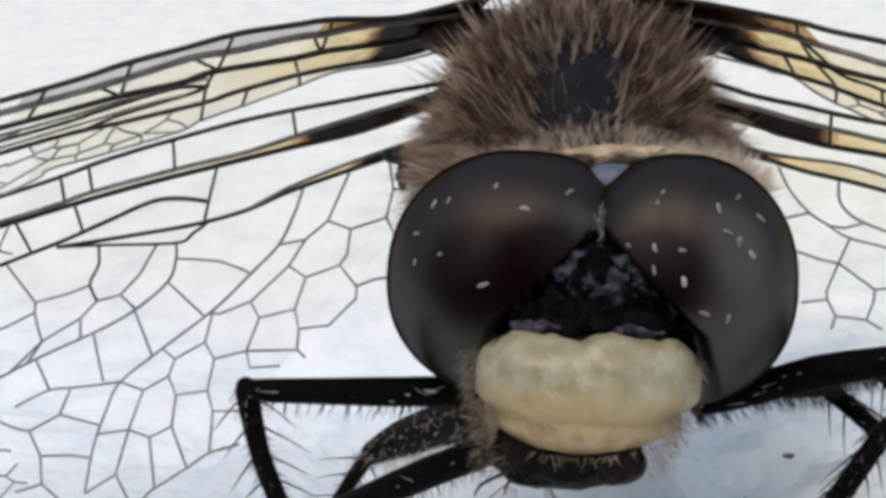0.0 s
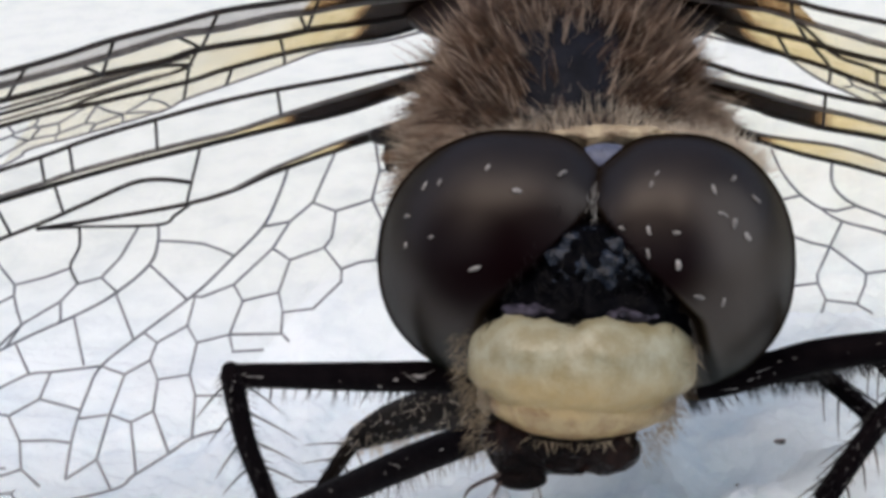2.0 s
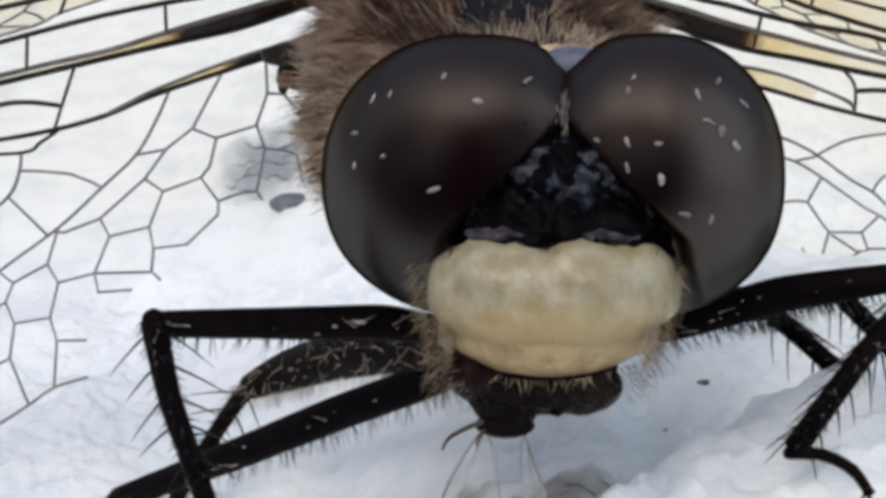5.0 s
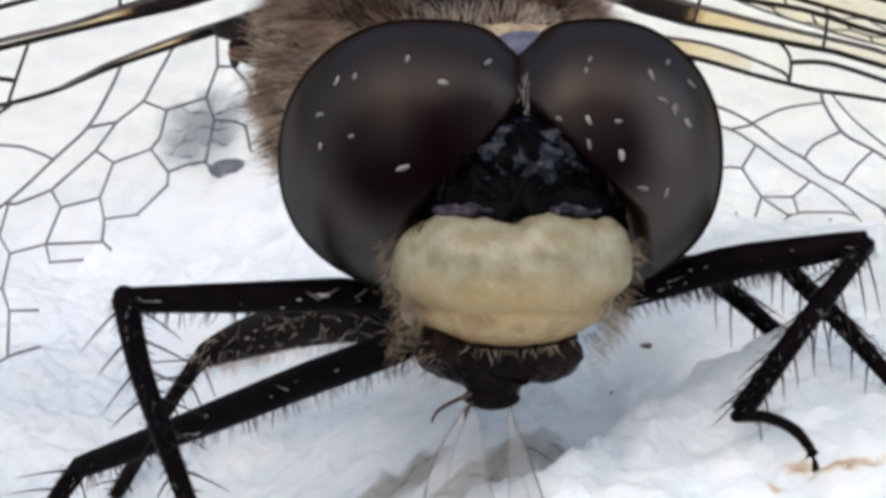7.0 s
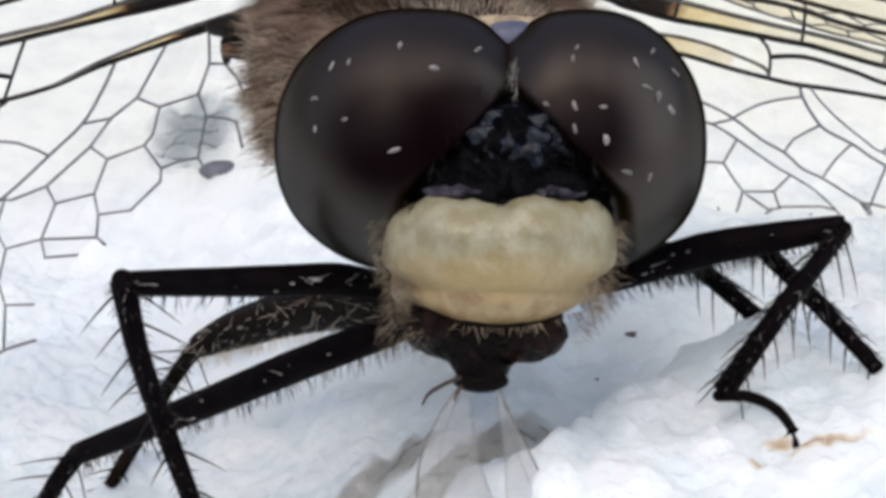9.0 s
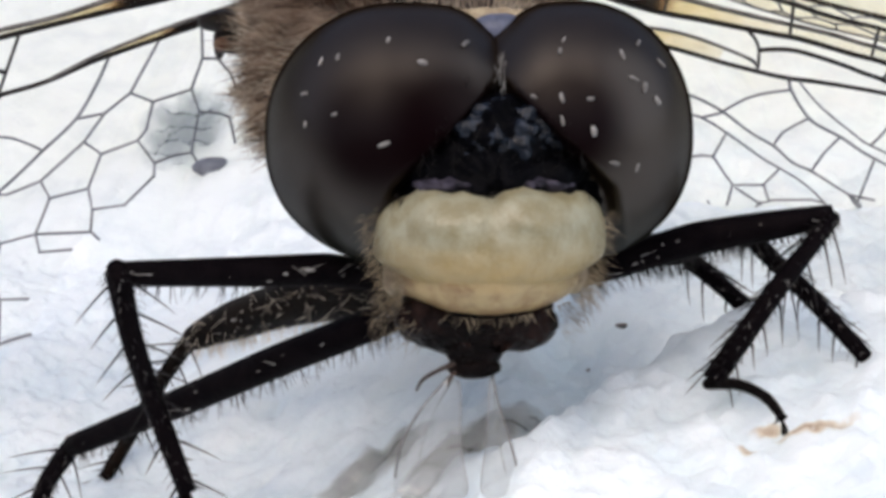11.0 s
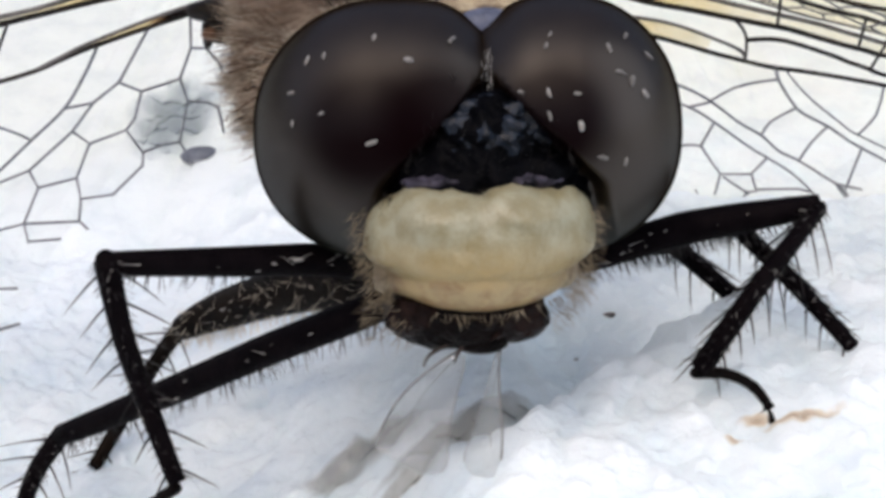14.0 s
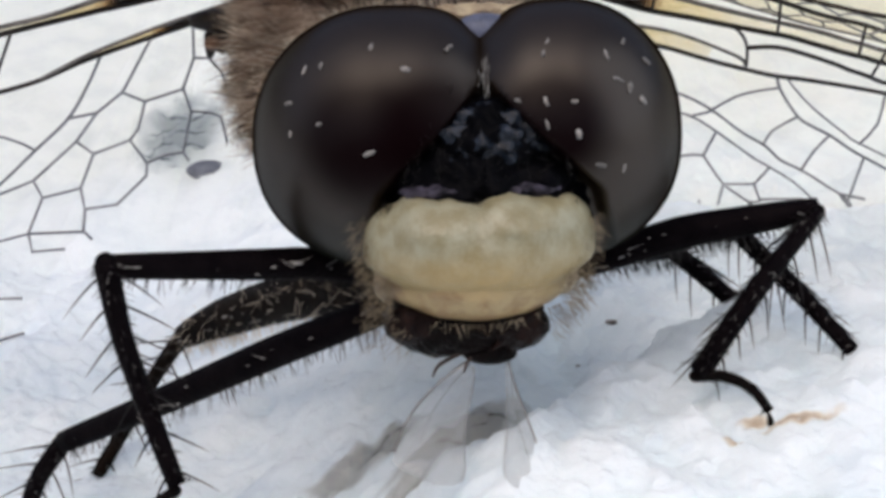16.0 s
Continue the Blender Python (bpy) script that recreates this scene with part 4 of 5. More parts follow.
# ---- wings ----
def voronoi(seeds, box):
    """The edges of the cells round the seeds inside a box, by clipping."""
    edges = {}
    for i, (sx, sy) in enumerate(seeds):
        poly = [(box[0], box[1]), (box[2], box[1]), (box[2], box[3]), (box[0], box[3])]
        near = sorted((k for k in range(len(seeds)) if k != i), key=lambda k: (seeds[k][0] - sx) ** 2 + (seeds[k][1] - sy) ** 2)[:22]
        for k in near:
            qx, qy = seeds[k]
            nx, ny = qx - sx, qy - sy
            lim = (qx * qx + qy * qy - sx * sx - sy * sy) / 2
            out = []
            for a, b in zip(poly, poly[1:] + poly[:1]):
                da, db = a[0] * nx + a[1] * ny - lim, b[0] * nx + b[1] * ny - lim
                if da <= 0:
                    out.append(a)
                if da * db < 0:
                    t = da / (da - db)
                    out.append((a[0] + (b[0] - a[0]) * t, a[1] + (b[1] - a[1]) * t))
            poly = out
            if not poly:
                break
        for a, b in zip(poly, poly[1:] + poly[:1]):
            if math.hypot(a[0] - b[0], a[1] - b[1]) > 0.03:
                edges[(round((a[0] + b[0]) * 10), round((a[1] + b[1]) * 10))] = (a, b)
    return list(edges.values())


def inside(p, poly):
    hit = False
    for (x1, y1), (x2, y2) in zip(poly, poly[1:] + poly[:1]):
        if (y1 > p[1]) != (y2 > p[1]) and p[0] < x1 + (p[1] - y1) / (y2 - y1) * (x2 - x1):
            hit = not hit
    return hit


# veins in the wing's own plane: out along the wing, and towards its front edge
HIND = dict(
    costa=([(-1.7, -0.05), (0.11, 0.18), (1.31, 0.29), (2.63, 0.42), (3.96, 0.48), (5.31, 0.44), (7.15, 0.32), (9.47, 0.0), (18, -0.7), (28, -1.3), (34, -2.2), (36.5, -4)], 0.055, VEIN),
    subcosta=([(-1.6, -0.15), (0.04, -0.29), (1.43, -0.39), (2.68, -0.5), (3.94, -0.64), (5.58, -0.62), (7.79, -0.68), (9.77, -0.9), (19, -1.5)], 0.055, VEIN_SOFT),
    radius=([(-1.6, -0.5), (-0.05, -0.75), (1.25, -0.92), (2.9, -0.88), (4.68, -0.87), (7.02, -0.88), (9.82, -1.06), (20, -1.8), (30, -2.2), (35.5, -4.2)], 0.065, VEIN),
    cubitus=([(-1.5, -1.7), (0.61, -2.11), (1.47, -2.22), (3.22, -2.47), (4.43, -2.79), (5.59, -2.85), (6.84, -2.73), (9.22, -2.39)], 0.055, VEIN),
    cubitus_upper=([(-1.2, -1.6), (0.42, -1.81), (1.57, -1.96), (3.17, -2.3), (3.9, -2.56), (4.43, -2.77)], 0.04, VEIN_SOFT),
    media=([(5.32, -2.07), (5.99, -1.68), (6.67, -1.59), (8.03, -1.95), (10.29, -2.46), (20, -4.2), (30, -6)], 0.055, VEIN),
    triangle_vein=([(5.53, -2.92), (5.95, -3.17), (6.44, -3.38), (8.25, -2.71), (9.22, -2.39)], 0.04, VEIN),
    anal_fork=([(6.44, -3.38), (6.6, -4.0), (7.05, -4.87), (8.17, -5.71), (9.29, -6.2), (11.82, -6.99), (18, -9.5)], 0.036, VEIN_GREY),
    anal_loop=([(2.93, -2.43), (3.35, -3.35), (4.0, -4.48), (4.95, -5.4), (6.19, -6.52), (7.96, -7.72), (9.43, -8.78), (10.15, -9.9), (11.09, -11.7), (12.05, -14.05)], 0.032, VEIN_GREY),
    hind_margin=([(0.35, -2.1), (0.5, -2.38), (0.52, -3.4), (0.95, -4.29), (0.9, -5.42), (2.57, -6.78), (3.79, -8.3), (5.27, -10.1), (7.24, -13.67), (8.11, -13.74), (9.06, -14.2), (10.19, -14.85), (11.33, -15.34), (16, -14.6), (24, -11.5), (31, -8.5), (35.5, -6), (36.5, -4)], 0.010, VEIN_GREY),
    margin_vein=([(7.15, -13.5), (8.09, -13.57), (8.91, -14.09), (10.15, -14.8), (11.33, -15.34), (16, -14.6), (24, -11.5), (31, -8.5), (35.5, -6), (36.5, -4)], 0.036, VEIN_GREY),
)
HIND_CROSS = (((2.65, 0.43), (2.73, -0.52)), ((5.49, 0.43), (5.75, -0.73)), ((7.59, 0.2), (7.82, -0.78)), ((8.34, 0.1), (8.51, -0.8)), ((4.74, -0.88), (5.22, -1.95), (5.57, -2.81)),
              ((8.36, -0.98), (8.48, -2.0)), ((9.86, -1.1), (9.96, -2.3)), ((6.6, -4.0), (5.57, -4.57), (4.95, -5.4)), ((7.05, -4.87), (6.59, -6.61)), ((8.17, -5.71), (8.32, -7.92)),
              ((9.43, -6.3), (9.85, -8.52)), ((11.08, -6.8), (11.3, -8.33)), ((9.43, -8.78), (10.75, -8.47), (11.33, -8.31), (12.4, -8.7)), ((8.28, -2.75), (8.44, -3.41), (8.75, -3.89), (8.92, -4.2), (8.94, -4.91)))
# meeting points of the fine net behind the anal loop, and the veinlets that join them
NET = ((3.95, -5.47), (3.63, -6.14), (2.68, -5.98), (2.42, -7.13), (2.53, -7.67), (3.47, -8.58), (4.28, -8.39), (4.2, -7.44), (5.18, -7.41), (5.24, -6.6), (4.52, -9.32), (5.86, -8.8), (6.77, -8.8),
       (6.82, -7.91), (6.13, -6.79), (5.95, -9.66), (5.14, -9.95), (7.33, -10.24), (8.2, -10.09), (8.15, -9.07), (7.77, -8.33), (7.86, -7.8), (7.44, -11.36), (6.74, -11.71), (8.09, -13.57), (8.91, -14.09),
       (8.73, -11.6), (9.47, -11.89), (9.9, -11.22), (8.97, -9.44), (9.38, -8.85), (10.13, -14.74), (10.66, -11.1), (10.92, -13.41), (11.75, -14.27), (1.64, -7.15), (6.39, -6.65), (11.02, -15.18))
LINKS = ((1, 10, 15, 37), (15, 14, 21, 22), (21, 20, 30, 31), (30, 29, 33), (29, 34, 35), (10, 9, 8, 2, 1), (2, 3, 4, 5, 6, 7, 8), (9, 12, 13, 14), (7, 11), (12, 16, 17),
         (13, 18, 19, 20), (18, 23, 24), (23, 25), (19, 27, 28, 29), (27, 26), (28, 32), (34, 38))
NEAR_NET = (((10.5, -2.6), (10.39, -4.33), (9.57, -4.32), (8.92, -4.2)), ((8.94, -4.91), (8.32, -4.9), (8.13, -5.64)), ((10.39, -4.33), (10.55, -4.75), (10.69, -5.49), (10.76, -6.03), (11.43, -6.86)),
            ((10.55, -4.75), (11.39, -5.04), (13.0, -5.4)), ((8.94, -4.91), (9.56, -5.47), (10.76, -6.03), (12.01, -6.87)), ((9.56, -5.47), (9.79, -6.23), (9.91, -6.39)),
            ((8.32, -4.9), (7.63, -4.26), (6.96, -3.43)), ((5.86, -8.8), (4.51, -9.38)), ((4.51, -9.38), (4.39, -9.85)),
            ((0.82, -3.39), (0.44, -3.55), (0.16, -4.28), (0.03, -5.28)), ((1.05, -5.45), (0.56, -5.74), (0.33, -6.01), (0.31, -7.17)), ((1.71, -2.35), (2.62, -4.01), (3.32, -4.55), (3.95, -5.47)), ((3.32, -4.55), (4.0, -4.48)), ((2.62, -4.01), (2.13, -4.58), (1.11, -4.48)), ((2.13, -4.58), (2.41, -5.62), (2.68, -5.98)),
            ((0.73, -2.2), (0.80, -3.4), (1.16, -4.46), (1.05, -5.45), (1.46, -7.08), (1.38, -7.5)), ((1.46, -7.08), (1.9, -7.0), (2.42, -7.1)), ((10.75, -8.47), (11.42, -9.59), (12.44, -10.03), (12.74, -9.72), (13.32, -8.64)), ((11.42, -9.59), (10.55, -10.68)),
            ((12.44, -10.03), (12.57, -11.43), (13.02, -12.92), (12.84, -14.1)), ((12.57, -11.43), (11.78, -11.78), (11.35, -12.21)), ((13.02, -12.92), (13.85, -13.01)))
HIND_NET = NEAR_NET + tuple(tuple(NET[k - 1] for k in link) for link in LINKS)
# the other hind wing is veined a little differently
HIND_OTHER = dict(HIND)
del HIND_OTHER["triangle_vein"]
HIND_OTHER.update(
    costa=([(-1.7, 1.9), (0.2, 1.25), (0.7, 1.04), (1.33, 0.88), (1.83, 0.79), (2.46, 0.62), (3.4, 0.42), (4.3, 0.33), (4.89, 0.25), (5.46, 0.08), (6.49, -0.28), (7.45, -0.48), (9.5, -0.9), (18, -1.5), (28, -1.8), (34, -2.4), (36.5, -4)], 0.055, VEIN),
    subcosta=([(-1.6, 1.0), (0.61, 0.55), (1.12, 0.41), (1.89, 0.13), (2.53, -0.05), (3.2, -0.22), (3.89, -0.4), (4.88, -0.63), (5.71, -0.8), (6.71, -1.02), (7.72, -1.33), (9.77, -1.7), (19, -2.3)], 0.055, VEIN_SOFT),
    radius=([(-1.6, 0.6), (0.91, -0.24), (1.44, -0.5), (1.96, -0.66), (2.62, -0.85), (3.62, -0.98), (4.46, -1.12), (5.44, -1.27), (6.0, -1.35), (6.89, -1.62), (7.91, -1.9), (9.82, -2.2), (20, -2.8), (30, -3.0), (35.5, -4.2)], 0.065, VEIN),
    cubitus=([(-1.5, -0.9), (1.14, -1.72), (1.68, -1.92), (2.4, -2.18), (3.4, -2.42), (4.5, -2.78), (5.39, -3.02), (6.13, -3.18), (6.97, -3.22), (8.39, -3.38), (10.5, -3.75), (18, -5.2)], 0.055, VEIN),
    cubitus_upper=([(-1.2, -0.6), (0.72, -1.24), (1.25, -1.45), (1.92, -1.55), (2.9, -1.6), (3.63, -1.78), (4.38, -2.11), (5.16, -2.53), (5.4, -2.88)], 0.04, VEIN_SOFT),
    media=([(5.21, -2.04), (5.66, -1.9), (6.06, -1.89), (6.64, -2.06), (7.41, -2.35), (8.17, -2.68), (10.3, -3.3), (20, -4.6), (30, -6)], 0.055, VEIN),
    anal_fork=([(6.2, -3.1), (6.44, -3.73), (6.98, -4.65), (7.47, -5.28), (8.35, -5.89), (9.51, -6.84), (12, -8.3), (18, -10.5)], 0.036, VEIN_GREY),
    anal_fork_second=([(6.45, -3.1), (6.64, -3.46), (7.42, -4.46), (8.55, -5.59), (9.31, -6.22), (12, -7.7), (18, -9.9)], 0.026, VEIN_GREY),
    anal_loop=([(3.05, -2.32), (3.16, -3.35), (3.47, -4.0), (3.9, -4.4), (4.47, -4.72), (5.11, -5.2), (6.09, -6.17), (6.83, -6.75), (7.48, -7.5), (8.14, -7.93), (9.05, -8.7), (9.95, -9.58), (11, -11.7), (12, -14)], 0.032, VEIN_GREY),
    anal_loop_second=([(1.62, -2.1), (1.99, -3.2), (2.5, -4.15), (3.01, -4.7), (3.58, -5.25), (4.62, -5.6), (5.36, -6.19), (6.04, -6.84), (6.83, -7.59), (7.31, -7.96), (8.33, -8.88), (9.6, -10.6), (10.6, -13.0)], 0.028, VEIN_GREY),
    hind_margin=([(0.35, -2.1), (0.6, -4.2), (1.1, -6.2), (2.2, -8.6), (2.7, -10.8), (3.7, -12.0), (5.5, -13.2), (7.24, -14.0), (9.06, -14.4), (11.33, -15.34), (16, -14.6), (24, -11.5), (31, -8.5), (35.5, -6), (36.5, -4)], 0.010, VEIN_GREY),
)
OTHER_CROSS = (((2.6, 0.62), (2.7, -0.72)), ((5.4, 0.28), (5.45, 0.1), (5.77, -1.1)), ((7.6, -0.48), (7.85, -1.8)), ((4.71, -0.9), (4.96, -1.49), (5.21, -2.04), (5.44, -2.9)), ((8.36, -0.98), (8.48, -2.7)), ((5.11, -5.15), (5.49, -4.39), (5.95, -3.99), (6.44, -3.73)),
                                ((6.81, -6.7), (6.83, -5.93), (7.25, -5.05)), ((8.14, -7.93), (8.16, -6.83), (8.28, -5.88)), ((9.9, -9.4), (9.45, -6.85)), ((9.0, -3.4), (9.3, -5.0), (9.2, -6.1)))
OTHER_NET = (((9.43, -9.16), (9.75, -9.45), (10.32, -10.25), (10.94, -11.28)), ((9.43, -9.16), (9.9, -9.15), (10.28, -9.24)), ((10.28, -11.65), (11.27, -13.5), (12.16, -15.06)), ((10.3, -10.2), (10.28, -11.65)), ((10.97, -16.23), (11.81, -16.34), (12.61, -16.45), (15, -16.6)), ((12.16, -15.06), (12.2, -16.4)), ((7.37, -10.24), (6.44, -9.35)), ((2.5, -4.15), (1.9, -4.6), (1.2, -4.9)), ((3.01, -4.7), (3.4, -4.75), (3.85, -4.38)), ((3.58, -5.3), (3.47, -6.7), (3.32, -8.4), (3.38, -8.9), (3.7, -9.9), (4.53, -9.9), (4.59, -8.7), (4.54, -8.0), (3.47, -6.7)),
             ((2.0, -6.1), (2.99, -6.6), (3.47, -6.7)), ((2.73, -9.3), (3.38, -8.9)), ((3.7, -9.9), (3.64, -11.5)), ((4.54, -8.0), (5.1, -7.65)), ((4.53, -9.9), (5.0, -10.4)), ((4.62, -5.6), (5.11, -5.2)), ((5.45, -6.25), (5.42, -7.65), (5.1, -7.65)),
             ((5.42, -7.65), (5.94, -8.57), (6.32, -9.19), (7.12, -8.99), (7.24, -8.25), (7.39, -7.8)), ((6.32, -9.19), (6.47, -10.46)), ((7.12, -8.99), (7.5, -9.9)), ((7.5, -9.9), (8.6, -9.6), (9.0, -9.7)),
             ((0.73, -2.0), (0.76, -3.49), (1.2, -4.9), (1.1, -6.0)))
FORE = dict(
    costa=([(-1.4, 1.9), (0.61, 1.44), (1.65, 1.39), (3.49, 1.89), (4.48, 1.94), (5.84, 1.97), (7.02, 1.67), (8.19, 1.4), (10.38, 0.65), (20, -1.6), (30, -2.4), (36, -4), (37.5, -6)], 0.06, VEIN),
    subcosta=([(-1.0, 0.9), (2.16, 1.23), (3.3, 1.18), (4.18, 1.24), (5.49, 1.09), (6.56, 1.1), (7.93, 0.61), (10.21, 0.0), (20, -2.1)], 0.07, VEIN_SOFT),
    radius=([(-1.7, 0.25), (0.48, 0.01), (1.42, 0.03), (2.83, 0.15), (3.67, 0.07), (5.65, 0.12), (6.35, -0.18), (7.75, -0.32), (10.0, -0.82), (20, -2.7), (32, -3.8), (37, -6)], 0.065, VEIN),
    cubitus=([(-1.9, -0.3), (0.07, -1.0), (1.72, -0.94), (3.06, -1.0), (4.52, -1.34), (5.26, -1.65), (7.11, -1.89), (9.62, -2.28), (18, -5)], 0.055, VEIN),
    media=([(5.56, -0.67), (6.53, -0.45), (8.06, -0.99), (9.81, -1.56), (20, -4), (32, -7)], 0.04, VEIN),
    radial_sector=([(5.72, -0.2), (6.5, -0.32), (8.0, -0.72), (9.8, -1.22), (20, -3.4)], 0.035, VEIN_SOFT),
    media_second=([(5.9, -0.95), (7.0, -1.12), (8.2, -1.5), (9.7, -1.95), (18, -4.4)], 0.032, VEIN_SOFT),
    media_lower=([(5.5, -0.62), (5.56, -0.67), (5.81, -0.92), (7.51, -1.5), (8.14, -2.03)], 0.04, VEIN),
    hind_margin=([(-1.7, -1.0), (0.0, -1.35), (1.58, -1.23), (2.16, -1.32), (2.75, -1.71), (3.86, -2.26), (4.92, -2.76), (5.31, -3.2), (7.2, -3.76), (8.36, -4.03), (8.94, -4.9), (14, -8.5), (22, -10), (30, -9.5), (35.5, -8), (37.5, -6)], 0.03, VEIN_GREY),
)
# and so is the other fore wing
FORE_OTHER = dict(FORE)
del FORE_OTHER["media_lower"]
FORE_OTHER.update(
    costa=([(-1.4, 2.7), (0.61, 2.45), (1.65, 2.35), (3.47, 2.08), (4.05, 1.87), (4.66, 1.75), (5.48, 1.62), (7.0, 1.3), (10.4, 0.3), (20, -1.6), (30, -2.4), (36, -4), (37.5, -6)], 0.06, VEIN),
    subcosta=([(-1.0, 1.6), (1.87, 1.41), (2.46, 1.43), (2.94, 1.27), (3.49, 0.96), (4.19, 0.7), (4.97, 0.39), (7.0, 0.0), (10, -0.6), (20, -2.1)], 0.07, VEIN_SOFT),
    radius=([(-1.7, 1.6), (0.29, 0.81), (0.91, 0.41), (1.44, 0.28), (2.1, 0.13), (2.75, -0.02), (3.34, -0.3), (4.07, -0.52), (4.56, -0.59), (6.35, -0.95), (10, -1.5), (20, -2.7), (32, -3.8), (37, -6)], 0.065, VEIN),
    cubitus=([(-1.9, 0.7), (0.0, -0.15), (0.69, -0.6), (1.32, -0.85), (1.92, -1.17), (2.54, -1.42), (3.2, -1.89), (3.87, -2.27), (5.3, -2.8), (7.1, -3.2), (9.6, -3.5), (18, -5.5)], 0.055, VEIN),
    media=([(3.2, -0.3), (3.41, -0.77), (3.87, -1.0), (4.28, -1.27), (6.0, -1.7), (9.8, -2.3), (20, -4), (32, -7)], 0.04, VEIN),
    hind_margin=([(-1.7, -0.4), (0.83, -0.91), (1.2, -1.1), (1.74, -1.23), (1.97, -2.01), (2.3, -2.59), (2.52, -2.76), (3.32, -3.59), (5.3, -4.4), (8.4, -5.2), (14, -8.5), (22, -10), (30, -9.5), (35.5, -8), (37.5, -6)], 0.03, VEIN_GREY),
)
FORE_OTHER_CROSS = (((3.44, 2.05), (3.08, 1.12), (2.91, 0.0)), ((3.08, 1.12), (3.3, -0.2)), ((2.16, 0.1), (1.9, -1.1)), ((2.86, -0.1), (2.86, -0.71), (2.78, -1.5), (2.33, -2.5)), ((5.5, 1.6), (5.2, -0.7)), ((4.1, -1.15), (3.7, -2.15)))
FORE_CROSS = (((5.88, 1.9), (5.58, 0.09)), ((8.05, 1.4), (7.78, -0.31)), ((9.78, 0.8), (9.66, -0.7)), ((3.42, 1.84), (2.96, 0.19)), ((6.53, 1.04), (5.55, 0.03)), ((8.47, 0.4), (7.78, -0.31)), ((3.66, 1.1), (2.96, 0.19)),
              ((5.63, 0.06), (5.56, -0.67), (5.26, -1.65), (4.92, -2.76)), ((3.63, 0.07), (3.02, -1.01), (2.71, -1.72)), ((4.24, -1.3), (4.0, -2.3)))
FORE_CELLS = ((5.43, -2.34), (5.84, -2.78), (6.56, -2.33), (6.96, -2.77), (7.64, -2.79), (8.31, -2.35), (8.26, -2.98), (8.66, -2.95), (8.97, -3.28), (7.32, -3.4), (6.63, -3.39), (8.95, -2.37), (9.4, -2.62), (5.99, -3.19), (8.31, -3.74))


